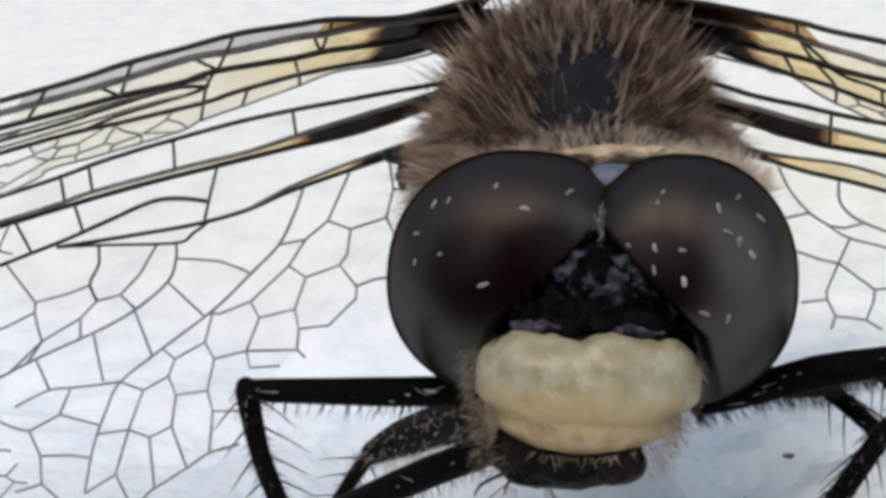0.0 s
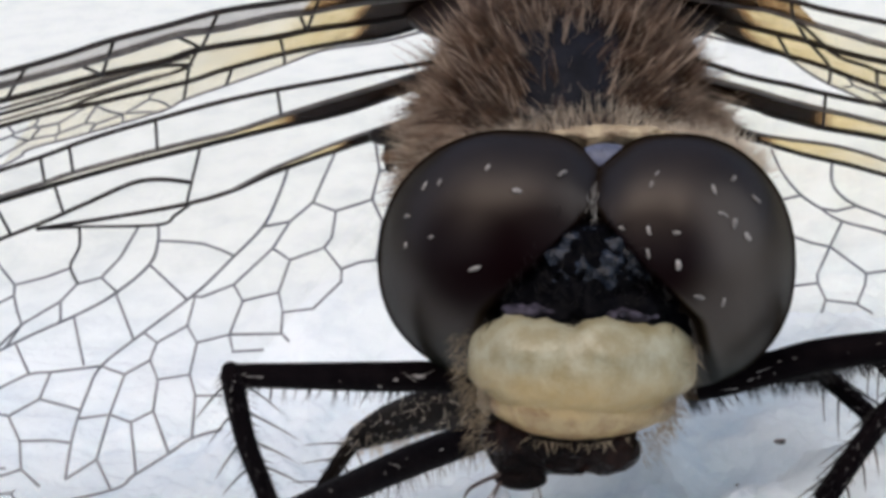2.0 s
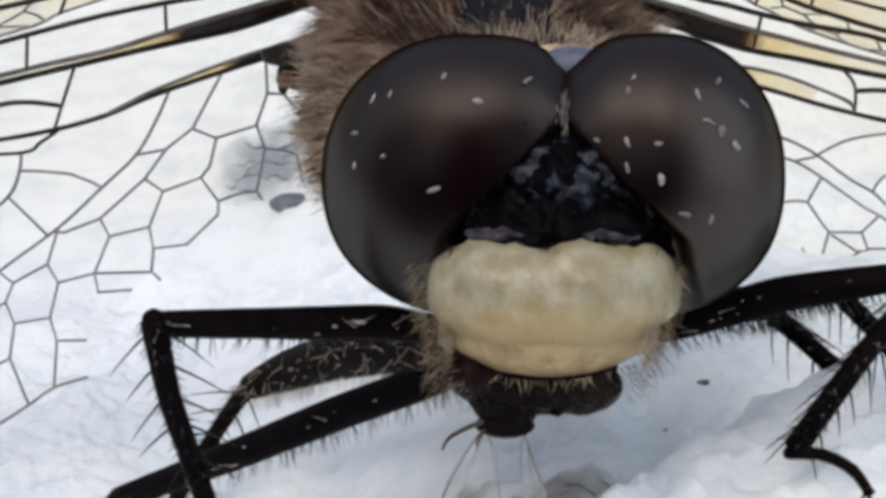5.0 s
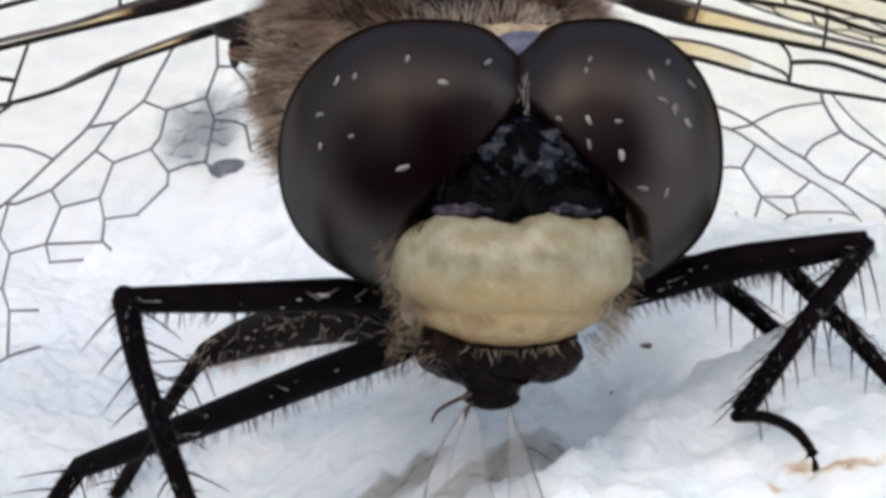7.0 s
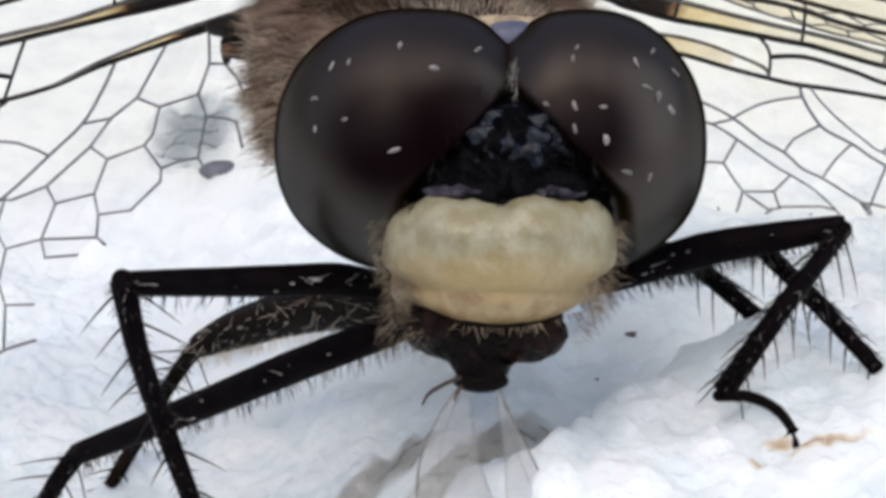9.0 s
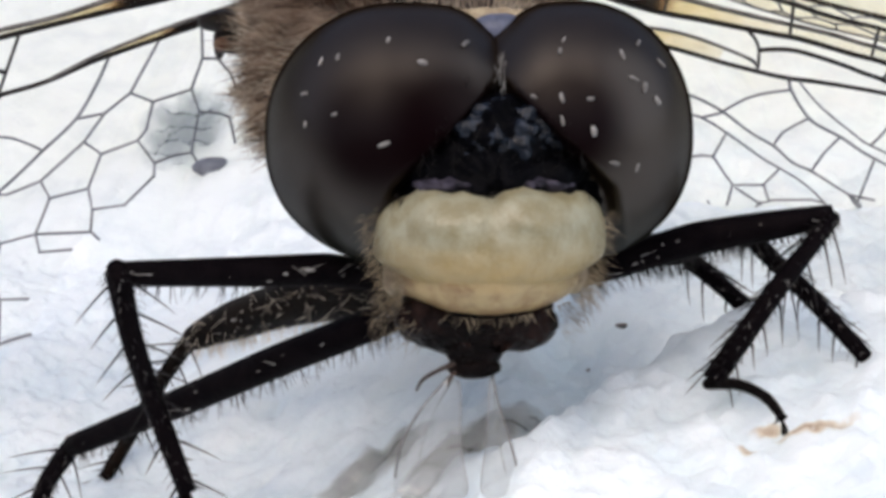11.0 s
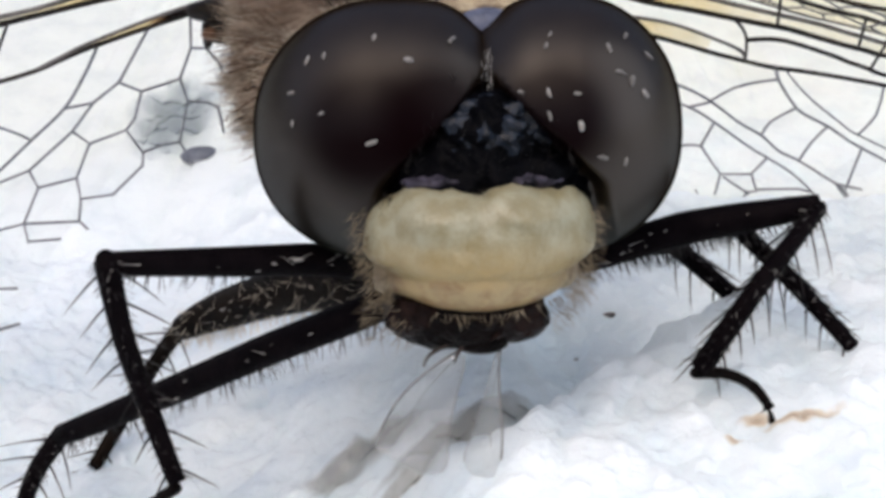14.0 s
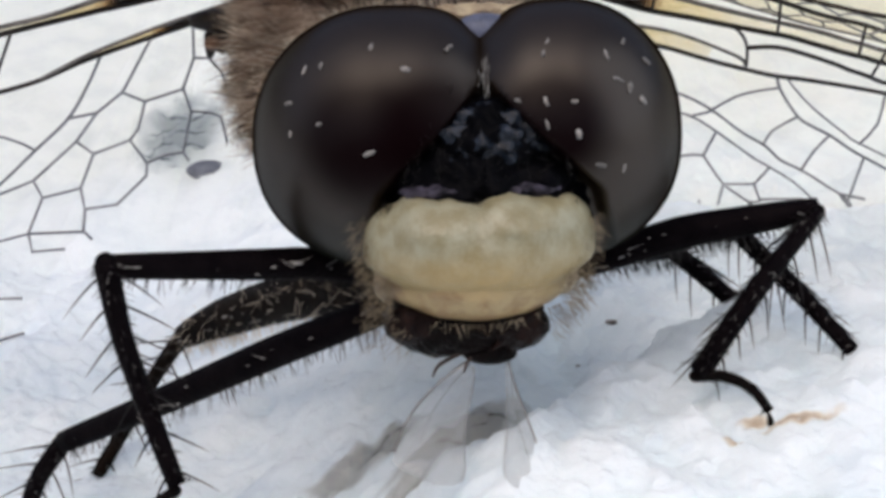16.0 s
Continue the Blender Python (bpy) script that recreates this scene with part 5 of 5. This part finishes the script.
def build_wing(name, veins, cross, net, fields, patches, origin, out, front, mirrored, twist, shift, label, droop=None):
    o, du, dv = Vector(origin), Vector(out), Vector(front)
    dn = du.cross(dv).normalized()

    def at(u, v, h=0.0):
        p = o + du * u + dv * v + dn * h
        if droop and v < -5.5:
            p += (droop - p) * (0.11 * (0.125 * (-v - 5.5)) ** 1.3)
        if mirrored:
            p = p - ACROSS * (2 * (p - MID).dot(ACROSS))
            q = o - ACROSS * (2 * (o - MID).dot(ACROSS))
            p = q + twist @ (p - q) + shift
        return p
    lead, trail = veins["costa"][0], veins["hind_margin"][0]
    base, tip = max(lead[0][0], trail[0][0]), lead[-1][0]
    sheet, rows = Geo(), []
    for i in range(81):
        u = base + (tip - base) * (i / 80) ** 1.3
        a, b = profile(lead, u), profile(trail, u)
        rows.append([at(u, b + (a - b) * k / 24, 0.02 * noise.noise(Vector((u, k, 3)))) for k in range(25)])
    sheet.grid(rows)
    wing = part(name, sheet, WARM_MEMBRANE if mirrored else MEMBRANE, dragonfly, label, at(0, 0))
    for k, (pts, r, material) in veins.items():
        if k == "hind_margin" and "margin_vein" in veins:
            continue
        g = Geo()
        n = len(pts)
        g.tube([at(u, v, 0.02) for u, v in pts], [r * (1.25 - 0.6 * min(u / 30, 1)) for u, v in pts], 6, 6)
        part(k, g, material, wing)
    stems = [(p, k) for k, (pts, _, _) in veins.items() if k != "hind_margin" or "margin_vein" not in veins for p in spline([(u, v, 0) for u, v in pts], 0, 24)[0] if p.x < 16]
    stems = [p for p, _ in stems]

    def meet(pts):
        """Carries both ends of a veinlet on to the nearest stem within reach."""
        pts = list(pts)
        for i in (0, -1):
            q = Vector((*pts[i], 0))
            near = min(stems, key=lambda p: (p - q).length_squared)
            if 0.01 < (near - q).length < 0.42:
                pts[i] = (near.x, near.y)
        return pts
    for pts in cross:
        g = Geo()
        pts = meet(pts)
        g.tube([at(u, v, 0.015) for u, v in pts], 0.040 if pts[0][1] > -3 else 0.034, 5, 2)
        part("cross_vein", g, VEIN if pts[0][1] > -3 else VEIN_GREY, wing, at=at(*pts[0]))
    for pts in net:
        g = Geo()
        pts = meet(pts)
        g.tube([at(u, v, 0.01) for u, v in pts], 0.035, 5)
        for u, v in pts[1:-1]:
            g.blob(at(u, v, 0.01), (0.037, 0.037, 0.037), None, 6, 5)
        part("veinlet", g, VEIN_GREY, wing, at=at(*pts[0]))
    g = Geo()
    for region, seeds in fields:
        box = (min(p[0] for p in region) - 2, min(p[1] for p in region) - 2, max(p[0] for p in region) + 2, max(p[1] for p in region) + 2)
        for a, b in voronoi(seeds, box):
            m = 40
            run = []
            for i in range(m + 1):
                q = (a[0] + (b[0] - a[0]) * i / m, a[1] + (b[1] - a[1]) * i / m)
                if inside(q, region):
                    run.append(q)
            if len(run) > 1:
                bow = 0.04 * rng.uniform(-1, 1)
                mid = ((run[0][0] + run[-1][0]) / 2 + bow, (run[0][1] + run[-1][1]) / 2 - bow)
                g.tube([at(*run[0]), at(*mid), at(*run[-1])], 0.030, 4, 2)
    tagged(part("cell_vein_net", g, VEIN_GREY, wing, "fine grey net of cell veins"), kind="stuff")
    for k, up, down, tones, material in patches:
        g, rows, tone = Geo(), [], []
        u0, u1 = tones[0][0], tones[-1][0]
        for i in range(49):
            u = u0 + (u1 - u0) * i / 48
            a, b = profile(veins[up][0], u), profile(veins[down][0], u)
            rows.append([at(u, b + (a - b) * j / 5, 0.008) for j in range(6)])
            tone += [profile(tones, u)] * 6
        g.grid(rows)
        ob = part(k, g, material, wing)
        ob.data.attributes.new("tone", "FLOAT", "POINT").data.foreach_set("value", tone)


def scatter(region, step, seed):
    r = random.Random(seed)
    out, x0, y0 = [], min(p[0] for p in region), min(p[1] for p in region)
    x1, y1 = max(p[0] for p in region), max(p[1] for p in region)
    y, k = y0, 0
    while y < y1 + step:
        x = x0 + (step / 2 if k % 2 else 0)
        while x < x1 + step:
            out.append((x + r.uniform(-0.25, 0.25) * step, y + r.uniform(-0.25, 0.25) * step))
            x += step
        y += step * 0.87
        k += 1
    return out


beyond = [(13.4, -8.6), (18, -9.5), (24, -5.2), (34, -7.4), (31, -8.5), (24, -11.5), (16, -14), (13.6, -14.6), (13.2, -11)]
middle = [(12.2, -7.1), (12.0, -5.1), (11.6, -2.8), (20, -4.3), (30, -6.1), (24, -7), (18, -9.4)]
front_hind = [(9.9, -1.1), (20, -1.9), (30, -2.3), (35.4, -4.3), (35, -6), (30, -5.9), (20, -4.1), (10.3, -2.4)]
hind_fields = ((beyond, scatter(beyond, 1.3, 3)), (middle, scatter(middle, 1.3, 4)), (front_hind, scatter(front_hind, 1.2, 5)))
low_fore = [(5.0, -2.7), (5.26, -1.7), (7.11, -1.93), (9.6, -2.3), (9.6, -4.9), (8.9, -4.9), (8.36, -4.03), (7.2, -3.76), (5.31, -3.3)]
far_fore = [(9.7, -2.4), (18, -5.1), (36, -7.5), (30, -9.5), (22, -10), (14, -8.5), (9.2, -5.0)]
mid_fore = [(9.8, -0.85), (20, -2.75), (32, -3.9), (36.8, -6), (32, -7), (18, -4.9), (9.7, -2.2)]
fore_fields = ((low_fore, FORE_CELLS), (far_fore, scatter(far_fore, 1.2, 6)), (mid_fore, scatter(mid_fore, 1.0, 8)))
low_other = [(6.5, -10.5), (7.5, -9.9), (9.2, -10.2), (10.6, -13.0), (10.4, -14.6), (8.2, -13.6), (7.2, -13.4), (5.3, -10.1)]
other_fields = ((low_other, scatter(low_other, 1.2, 12)),) + hind_fields[:1] + hind_fields[2:]
# stains of the base cells: how dark they are, out along the wing
hind_patches = (("front_stain", "subcosta", "radius", ((-1.5, 0.95), (2.3, 0.88), (2.6, 0.62), (2.8, 0.42), (3.9, 0.30), (5.2, 0.08), (9.6, 0.0)), STAINED),
                ("rear_stain", "cubitus_upper", "cubitus", ((-1.1, 0.95), (1.15, 0.88), (1.5, 0.60), (1.7, 0.40), (3.0, 0.30), (4.4, 0.10)), STAINED))
fore_patches = (("edge_stain", "costa", "subcosta", ((-1.0, 1.0), (1.5, 0.84), (2.2, 0.74), (3.0, 0.58), (3.6, 0.5)), STAINED), ("pleat", "costa", "subcosta", ((3.6, 0), (10.2, 0)), SHADE_FILM),
                ("front_stain", "subcosta", "radius", ((-1.0, 1.0), (1.45, 0.86), (1.75, 0.62), (2.0, 0.42), (3.1, 0.32), (3.8, 0.13), (10.2, 0.0)), STAINED),
                ("base_stain", "radius", "cubitus", ((-1.6, 1.0), (0.95, 0.86), (1.2, 0.62), (1.45, 0.42), (3.1, 0.34), (5.2, 0.14), (9.6, 0.02)), STAINED),
                ("rear_stain", "cubitus", "hind_margin", ((1.6, 0.12), (5.0, 0.06), (8.8, 0.0)), STAINED))
low_other_fore = [(2.9, -1.7), (3.9, -2.3), (5.3, -2.85), (9.6, -3.55), (9.2, -5.2), (5.3, -4.3), (3.5, -3.6), (2.6, -2.7)]
fore_other_fields = ((low_other_fore, scatter(low_other_fore, 0.9, 14)),) + fore_fields[1:]


def build_hinge(flip):
    """Dark plates with an orange knob where the hind wing joins the body."""
    def at(p):
        p = Vector(p)
        return p - ACROSS * (2 * (p - MID).dot(ACROSS)) if flip else p
    g = Geo()
    for c, r in (((-4.75, 7.75, 7.05), (0.62, 0.28, 0.26)), ((-4.62, 7.85, 6.62), (0.42, 0.25, 0.36)), ((-4.92, 7.75, 6.5), (0.14, 0.16, 0.34)), ((-3.8, 7.6, 8.4), (0.5, 0.35, 0.3))):
        g.blob(at(c), r, None, 18, 12, lambda q: q * (1 + 0.2 * noise.noise(q * 3)))
    hinge = part("wing_hinge", g, VEIN, dragonfly, "dark jointed wing base", at((-4.2, 8.1, 7.0)))
    g = Geo()
    g.blob(at((-4.82, 7.42, 6.62)), (0.2, 0.17, 0.16), None, 14, 10)
    part("knob", g, ORANGE, hinge, "orange-brown knob")


build_hinge(False)
build_hinge(True)
for flip in (False, True):
    veins, cross, net, fields = (HIND_OTHER, OTHER_CROSS, OTHER_NET, other_fields) if flip else (HIND, HIND_CROSS, HIND_NET, hind_fields)
    build_wing("hind_wing", veins, cross, net, fields, hind_patches, (-4.61, 7.345, 8.687), (-0.9431, -0.2932, -0.1571), (0.0359, -0.5592, 0.8283), flip,
               Matrix.Rotation(radians(11.27), 3, Vector((0.8071, -0.5838, 0.0883))), Vector((-0.305, -1.062, -0.285)), "clear hind wing netted with dark veins, amber at its base",
               None if flip else Vector((4.9, -31.6, 19.7)))  # the hind corner curls forward
    veins, cross, fields = (FORE_OTHER, FORE_OTHER_CROSS, fore_other_fields) if flip else (FORE, FORE_CROSS, fore_fields)
    build_wing("fore_wing", veins, cross, (), fields, fore_patches[:1] + fore_patches[2:] if flip else fore_patches, (-4.046, 7.688, 10.008), (-0.687, -0.7251, 0.0468), (0.6039, -0.534, 0.5917), flip, Matrix.Rotation(0, 3, "X"), Vector((0, 0, -0.3)),
               "clear fore wing with thick black front veins and amber base cells")


# ---- small things on the tissue ----
def on_ground(x, y, up=0.0):
    return Vector((x, y, ground_z(x, y) + up))


# what is left of the prey, hanging from the mouth
TIP = face(-0.25, -4.55, 1.55)
prey = empty_thing("prey_insect", TIP, "half-eaten small insect with clear wings and thin brown legs", "insect")


def build_prey():
    wings = []
    for s, wide in ((-1, 0.88), (1, 0.85)):
        g, rows = Geo(), []
        for i in range(25):
            t = i / 24
            half = wide * (0.10 + 0.85 * t ** 0.8) * (math.sqrt(max(0.0, 1 - ((t - 0.72) / 0.285) ** 2)) if t > 0.72 else 1.0)
            lead = (0.30 if s < 0 else 0.04) * math.sin(t * 2.8)  # the front edge bows a little
            rows.append([TIP + FX * (s * lead + half * (j / 5 - (0 if s < 0 else 2))) - FU * (2.25 * t) + FN * 0.05 * math.sin(t * 5 + j * 0.4) for j in range(11)])
        g.grid(rows)
        w = part("wing", g, PREY_FILM, prey, "clear drooping wing", TIP)
        v = Geo()
        edge = 0 if s < 0 else 10
        v.tube([r[edge] for r in rows[:23]], 0.020, 5)
        v.tube([r[10 - edge] for r in rows[:21]], 0.008, 5)
        v.tube([r[3 if s < 0 else 7] for r in rows[:19]], 0.007, 4)
        part("vein", v, PREY_VEIN, w)
        wings.append(w)
    b = Geo()
    b.blob(TIP + FX * 0.05 + FU * 0.16 + FN * 0.02, (0.5, 0.22, 0.25), (FX, FU, FN), 16, 12)
    part("body", b, JAW, prey, "dark chewed body")
    for a, b2, a2, b3, r in ((-0.50, 0.14, -0.98, -0.26, 0.045), (-0.30, 0.10, -0.42, -0.20, 0.04)):
        g = Geo()
        g.tube([TIP + FU * 0.12, TIP + FX * a * 0.6 + FU * (b2 + 0.08) + FN * 0.15, TIP + FX * a2 * 0.85 + FU * (b3 * 0.3 + 0.05) + FN * 0.15, TIP + FX * a2 + FU * b3 + FN * 0.1], (r, r, r * 0.8, r * 0.4), 6, 5)
        part("leg", g, LIMB, prey, "thin dark brown bent leg")
    return wings


prey_wings = build_prey()


def build_bits():
    """Stains, painted shade and crumbs that lie on the tissue."""
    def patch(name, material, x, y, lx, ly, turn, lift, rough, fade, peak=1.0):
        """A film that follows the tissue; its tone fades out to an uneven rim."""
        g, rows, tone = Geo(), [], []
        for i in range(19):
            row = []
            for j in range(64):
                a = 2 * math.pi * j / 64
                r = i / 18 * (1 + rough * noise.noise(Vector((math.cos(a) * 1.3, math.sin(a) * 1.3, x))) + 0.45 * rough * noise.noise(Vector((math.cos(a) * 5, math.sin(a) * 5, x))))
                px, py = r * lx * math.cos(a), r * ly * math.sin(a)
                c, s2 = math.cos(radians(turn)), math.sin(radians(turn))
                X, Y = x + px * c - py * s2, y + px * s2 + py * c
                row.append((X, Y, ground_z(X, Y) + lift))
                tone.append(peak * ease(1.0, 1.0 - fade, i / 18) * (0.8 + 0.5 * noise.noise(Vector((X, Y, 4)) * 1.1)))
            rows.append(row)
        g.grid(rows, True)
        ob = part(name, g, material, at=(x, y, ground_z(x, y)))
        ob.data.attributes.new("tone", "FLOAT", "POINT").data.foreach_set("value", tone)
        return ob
    for x, y, lx, ly, turn in ((6.95, -3.3, 1.0, 0.2, 4), (6.1, -3.05, 0.45, 0.2, 0), (5.66, -3.6, 0.3, 0.14, 5)):
        tagged(patch("stain", STAIN, x, y, lx, ly, turn, 0.03, 0.3, 0.9), "soft brown stain soaked into the white tissue", "stain", "stains by the foot")
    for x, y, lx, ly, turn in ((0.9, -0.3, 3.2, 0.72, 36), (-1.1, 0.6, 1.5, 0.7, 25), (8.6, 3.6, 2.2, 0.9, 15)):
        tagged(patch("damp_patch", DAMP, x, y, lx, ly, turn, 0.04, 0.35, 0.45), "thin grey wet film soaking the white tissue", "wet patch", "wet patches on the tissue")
    # the shaded hollow behind the body, painted as a fading grey film
    tagged(patch("damp_patch", GREY_SHADE, -8.6, 26.0, 5.4, 2.0, 88, 0.3, 0.4, 0.7, 1.25), "blue-grey shade painted on the white tissue behind the body", "wet patch", "wet patches on the tissue")
    for x, y, r in ((4.38, 5.68, 0.11), (3.46, 3.9, 0.05)):
        g = Geo()
        g.blob(on_ground(x, y, r * 0.15), (r * 1.5, r, r * 0.45), None, 14, 10, lambda q: q * (1 + 0.3 * noise.noise(q * 6)))
        tagged(part("crumb", g, CRUMB, at=on_ground(x, y)), "small dark crumb on the white tissue", "crumb", "crumbs on the tissue")
    g = Geo()
    at = on_ground(-7.25, 22.9)
    g.blob(at + Vector((0, 0, 0.14)), (0.66, 0.6, 0.3), None, 24, 16, lambda q: q * (1 + 0.25 * noise.noise(q * 2.3)))
    tagged(part("pellet", g, PELLET, at=at), "dark blue-grey pellet on the white tissue", "pellet")


build_bits()


def motions():
    base = PLACE[dragonfly]
    rows = (
        (0, -0.18, -0.17, -0.22, 0.68, 1.56, 0.44), (0.5, -0.07, -0.30, -0.16, 0.79, 1.04, -0.32), (1, -0.17, -0.04, -0.24, 1.25, 1.57, 0.08),
        (1.5, -0.12, -0.02, -0.25, 1.32, 1.11, -0.98), (2, -0.16, -0.02, -0.25, 1.52, 1.07, -0.28), (2.5, -0.19, 0.03, -0.23, 1.52, 1.05, -0.38),
        (3, -0.20, 0.07, -0.25, 1.54, 1.46, 0.14), (3.5, -0.26, 0.28, -0.21, 0.85, 0.58, -0.34), (4, -0.15, 0.15, -0.14, 0.95, -0.07, -1.05),
        (4.5, -0.06, 0.28, -0.26, 0.7, -2.2, -4.3), (5, 0.07, -0.24, 0.15, 2.35, -2.15, -4.39), (5.2, -0.08, -0.18, 0.10, 1.7, -1.5, -2.6), (7.5, -0.03, -0.08, -0.01, 0.1, -0.41, 1.07),
        (8, 0.02, -0.13, -0.03, 1.01, -0.9, 0.24), (8.5, -0.02, -0.04, -0.02, -1.28, 0.71, 1.29), (9, 0, 0, 0, 0, 0, 0), (11.5, -0.05, -0.03, -0.02, 1.32, -0.76, 0.38),
        (12, -0.02, -0.20, -0.04, 2.61, -1.86, -0.41), (12.5, -0.03, -0.18, -0.03, 2.26, -1.66, 0.1), (13, -0.03, -0.25, -0.02, 1.98, -1.42, 0.45),
        (13.5, -0.06, -0.10, -0.07, 2.34, -1.44, 0.52), (14, -0.04, -0.18, -0.04, 1.52, -1.61, 0.13), (14.5, -0.04, -0.17, -0.03, 2.3, -1.32, 0.42),
        (15, -0.03, -0.19, -0.04, 2.47, -1.39, 0.56), (15.5, -0.01, -0.36, 0.00, 3.55, -1.87, 0.03), (16, -0.03, -0.34, -0.01, 3.85, -2.28, -0.14),
    )
    h = HEAD - base
    # the lower lip's reach (right, up) and the spread of the two prey wings, in degrees from hanging straight
    chew = (
        (0, -0.6, 0.55, -30, 30), (0.5, -0.55, 0.5, -32, 28), (1, -0.45, 0.62, -45, 35), (1.5, -0.5, 0.4, -30, 25), (2, -0.65, 0.22, -15, 20), (2.5, -0.6, 0.4, -35, 35), (3, -0.58, 0.2, -20, 20),
        (3.5, -0.68, 0.5, -45, 40), (4, -0.6, 0.3, -25, 25), (4.5, -0.5, 0.35, -25, 25), (5, -0.4, 0.15, -15, 18), (5.2, -0.35, 0.12, -15, 18), (7.5, 0.0, 0.1, -16, 16), (8, -0.12, 0.0, -6, 20), (8.5, 0.02, 0.42, -52, 48),
        (9, 0, 0, -15, 22), (11.5, 0.03, 0.1, -25, 8), (12, 0.12, 0.03, -20, 4), (12.5, -0.12, 0.48, -50, 14), (13, -0.28, 0.38, -46, 2), (13.5, -0.18, 0.08, -32, 0), (14, 0.3, 0.44, -38, -2),
        (14.5, 0.24, 0.35, -34, 0), (15, 0.2, 0.2, -34, -3), (15.5, 0.2, 0.35, -32, -3), (16, 0.45, 0.38, -34, 15),
    )
    lip = PLACE[lower_lip] - HEAD
    walk(lower_lip, [(t, Matrix.Translation((lip + FX * a + FU * b) * U)) for t, a, b, _, _ in chew])
    for s, jaw in zip((-1, 1), jaws):
        o = PLACE[jaw] - HEAD
        walk(jaw, [(t, Matrix.Translation(o * U) @ Matrix.Rotation(radians(s * (6 - 26 * b)), 4, FN)) for t, a, b, _, _ in chew])
    tips = []
    for (t, x, y, z, *r), (_, a, b, left, right) in zip(rows, chew):
        m = mm(HEAD.x + x, HEAD.y + y, HEAD.z + z, *r)
        tips.append((t, Matrix.Translation(m @ ((TIP - HEAD + FX * a + FU * b) * U))))
    walk(prey, tips)
    for k, w in enumerate(prey_wings):
        turn = 8 if k == 0 else 62
        hold = Matrix.Translation(FX * (-0.38 if k == 0 else 0.42) * U)
        walk(w, [(t, hold @ Matrix.Rotation(radians(left if k == 0 else right), 4, FN) @ Matrix.Rotation(radians(turn), 4, FU)) for t, a, b, left, right in chew])
    walk(head, [(t, mm(h.x + x, h.y + y, h.z + z, *r)) for t, x, y, z, *r in rows])


motions()
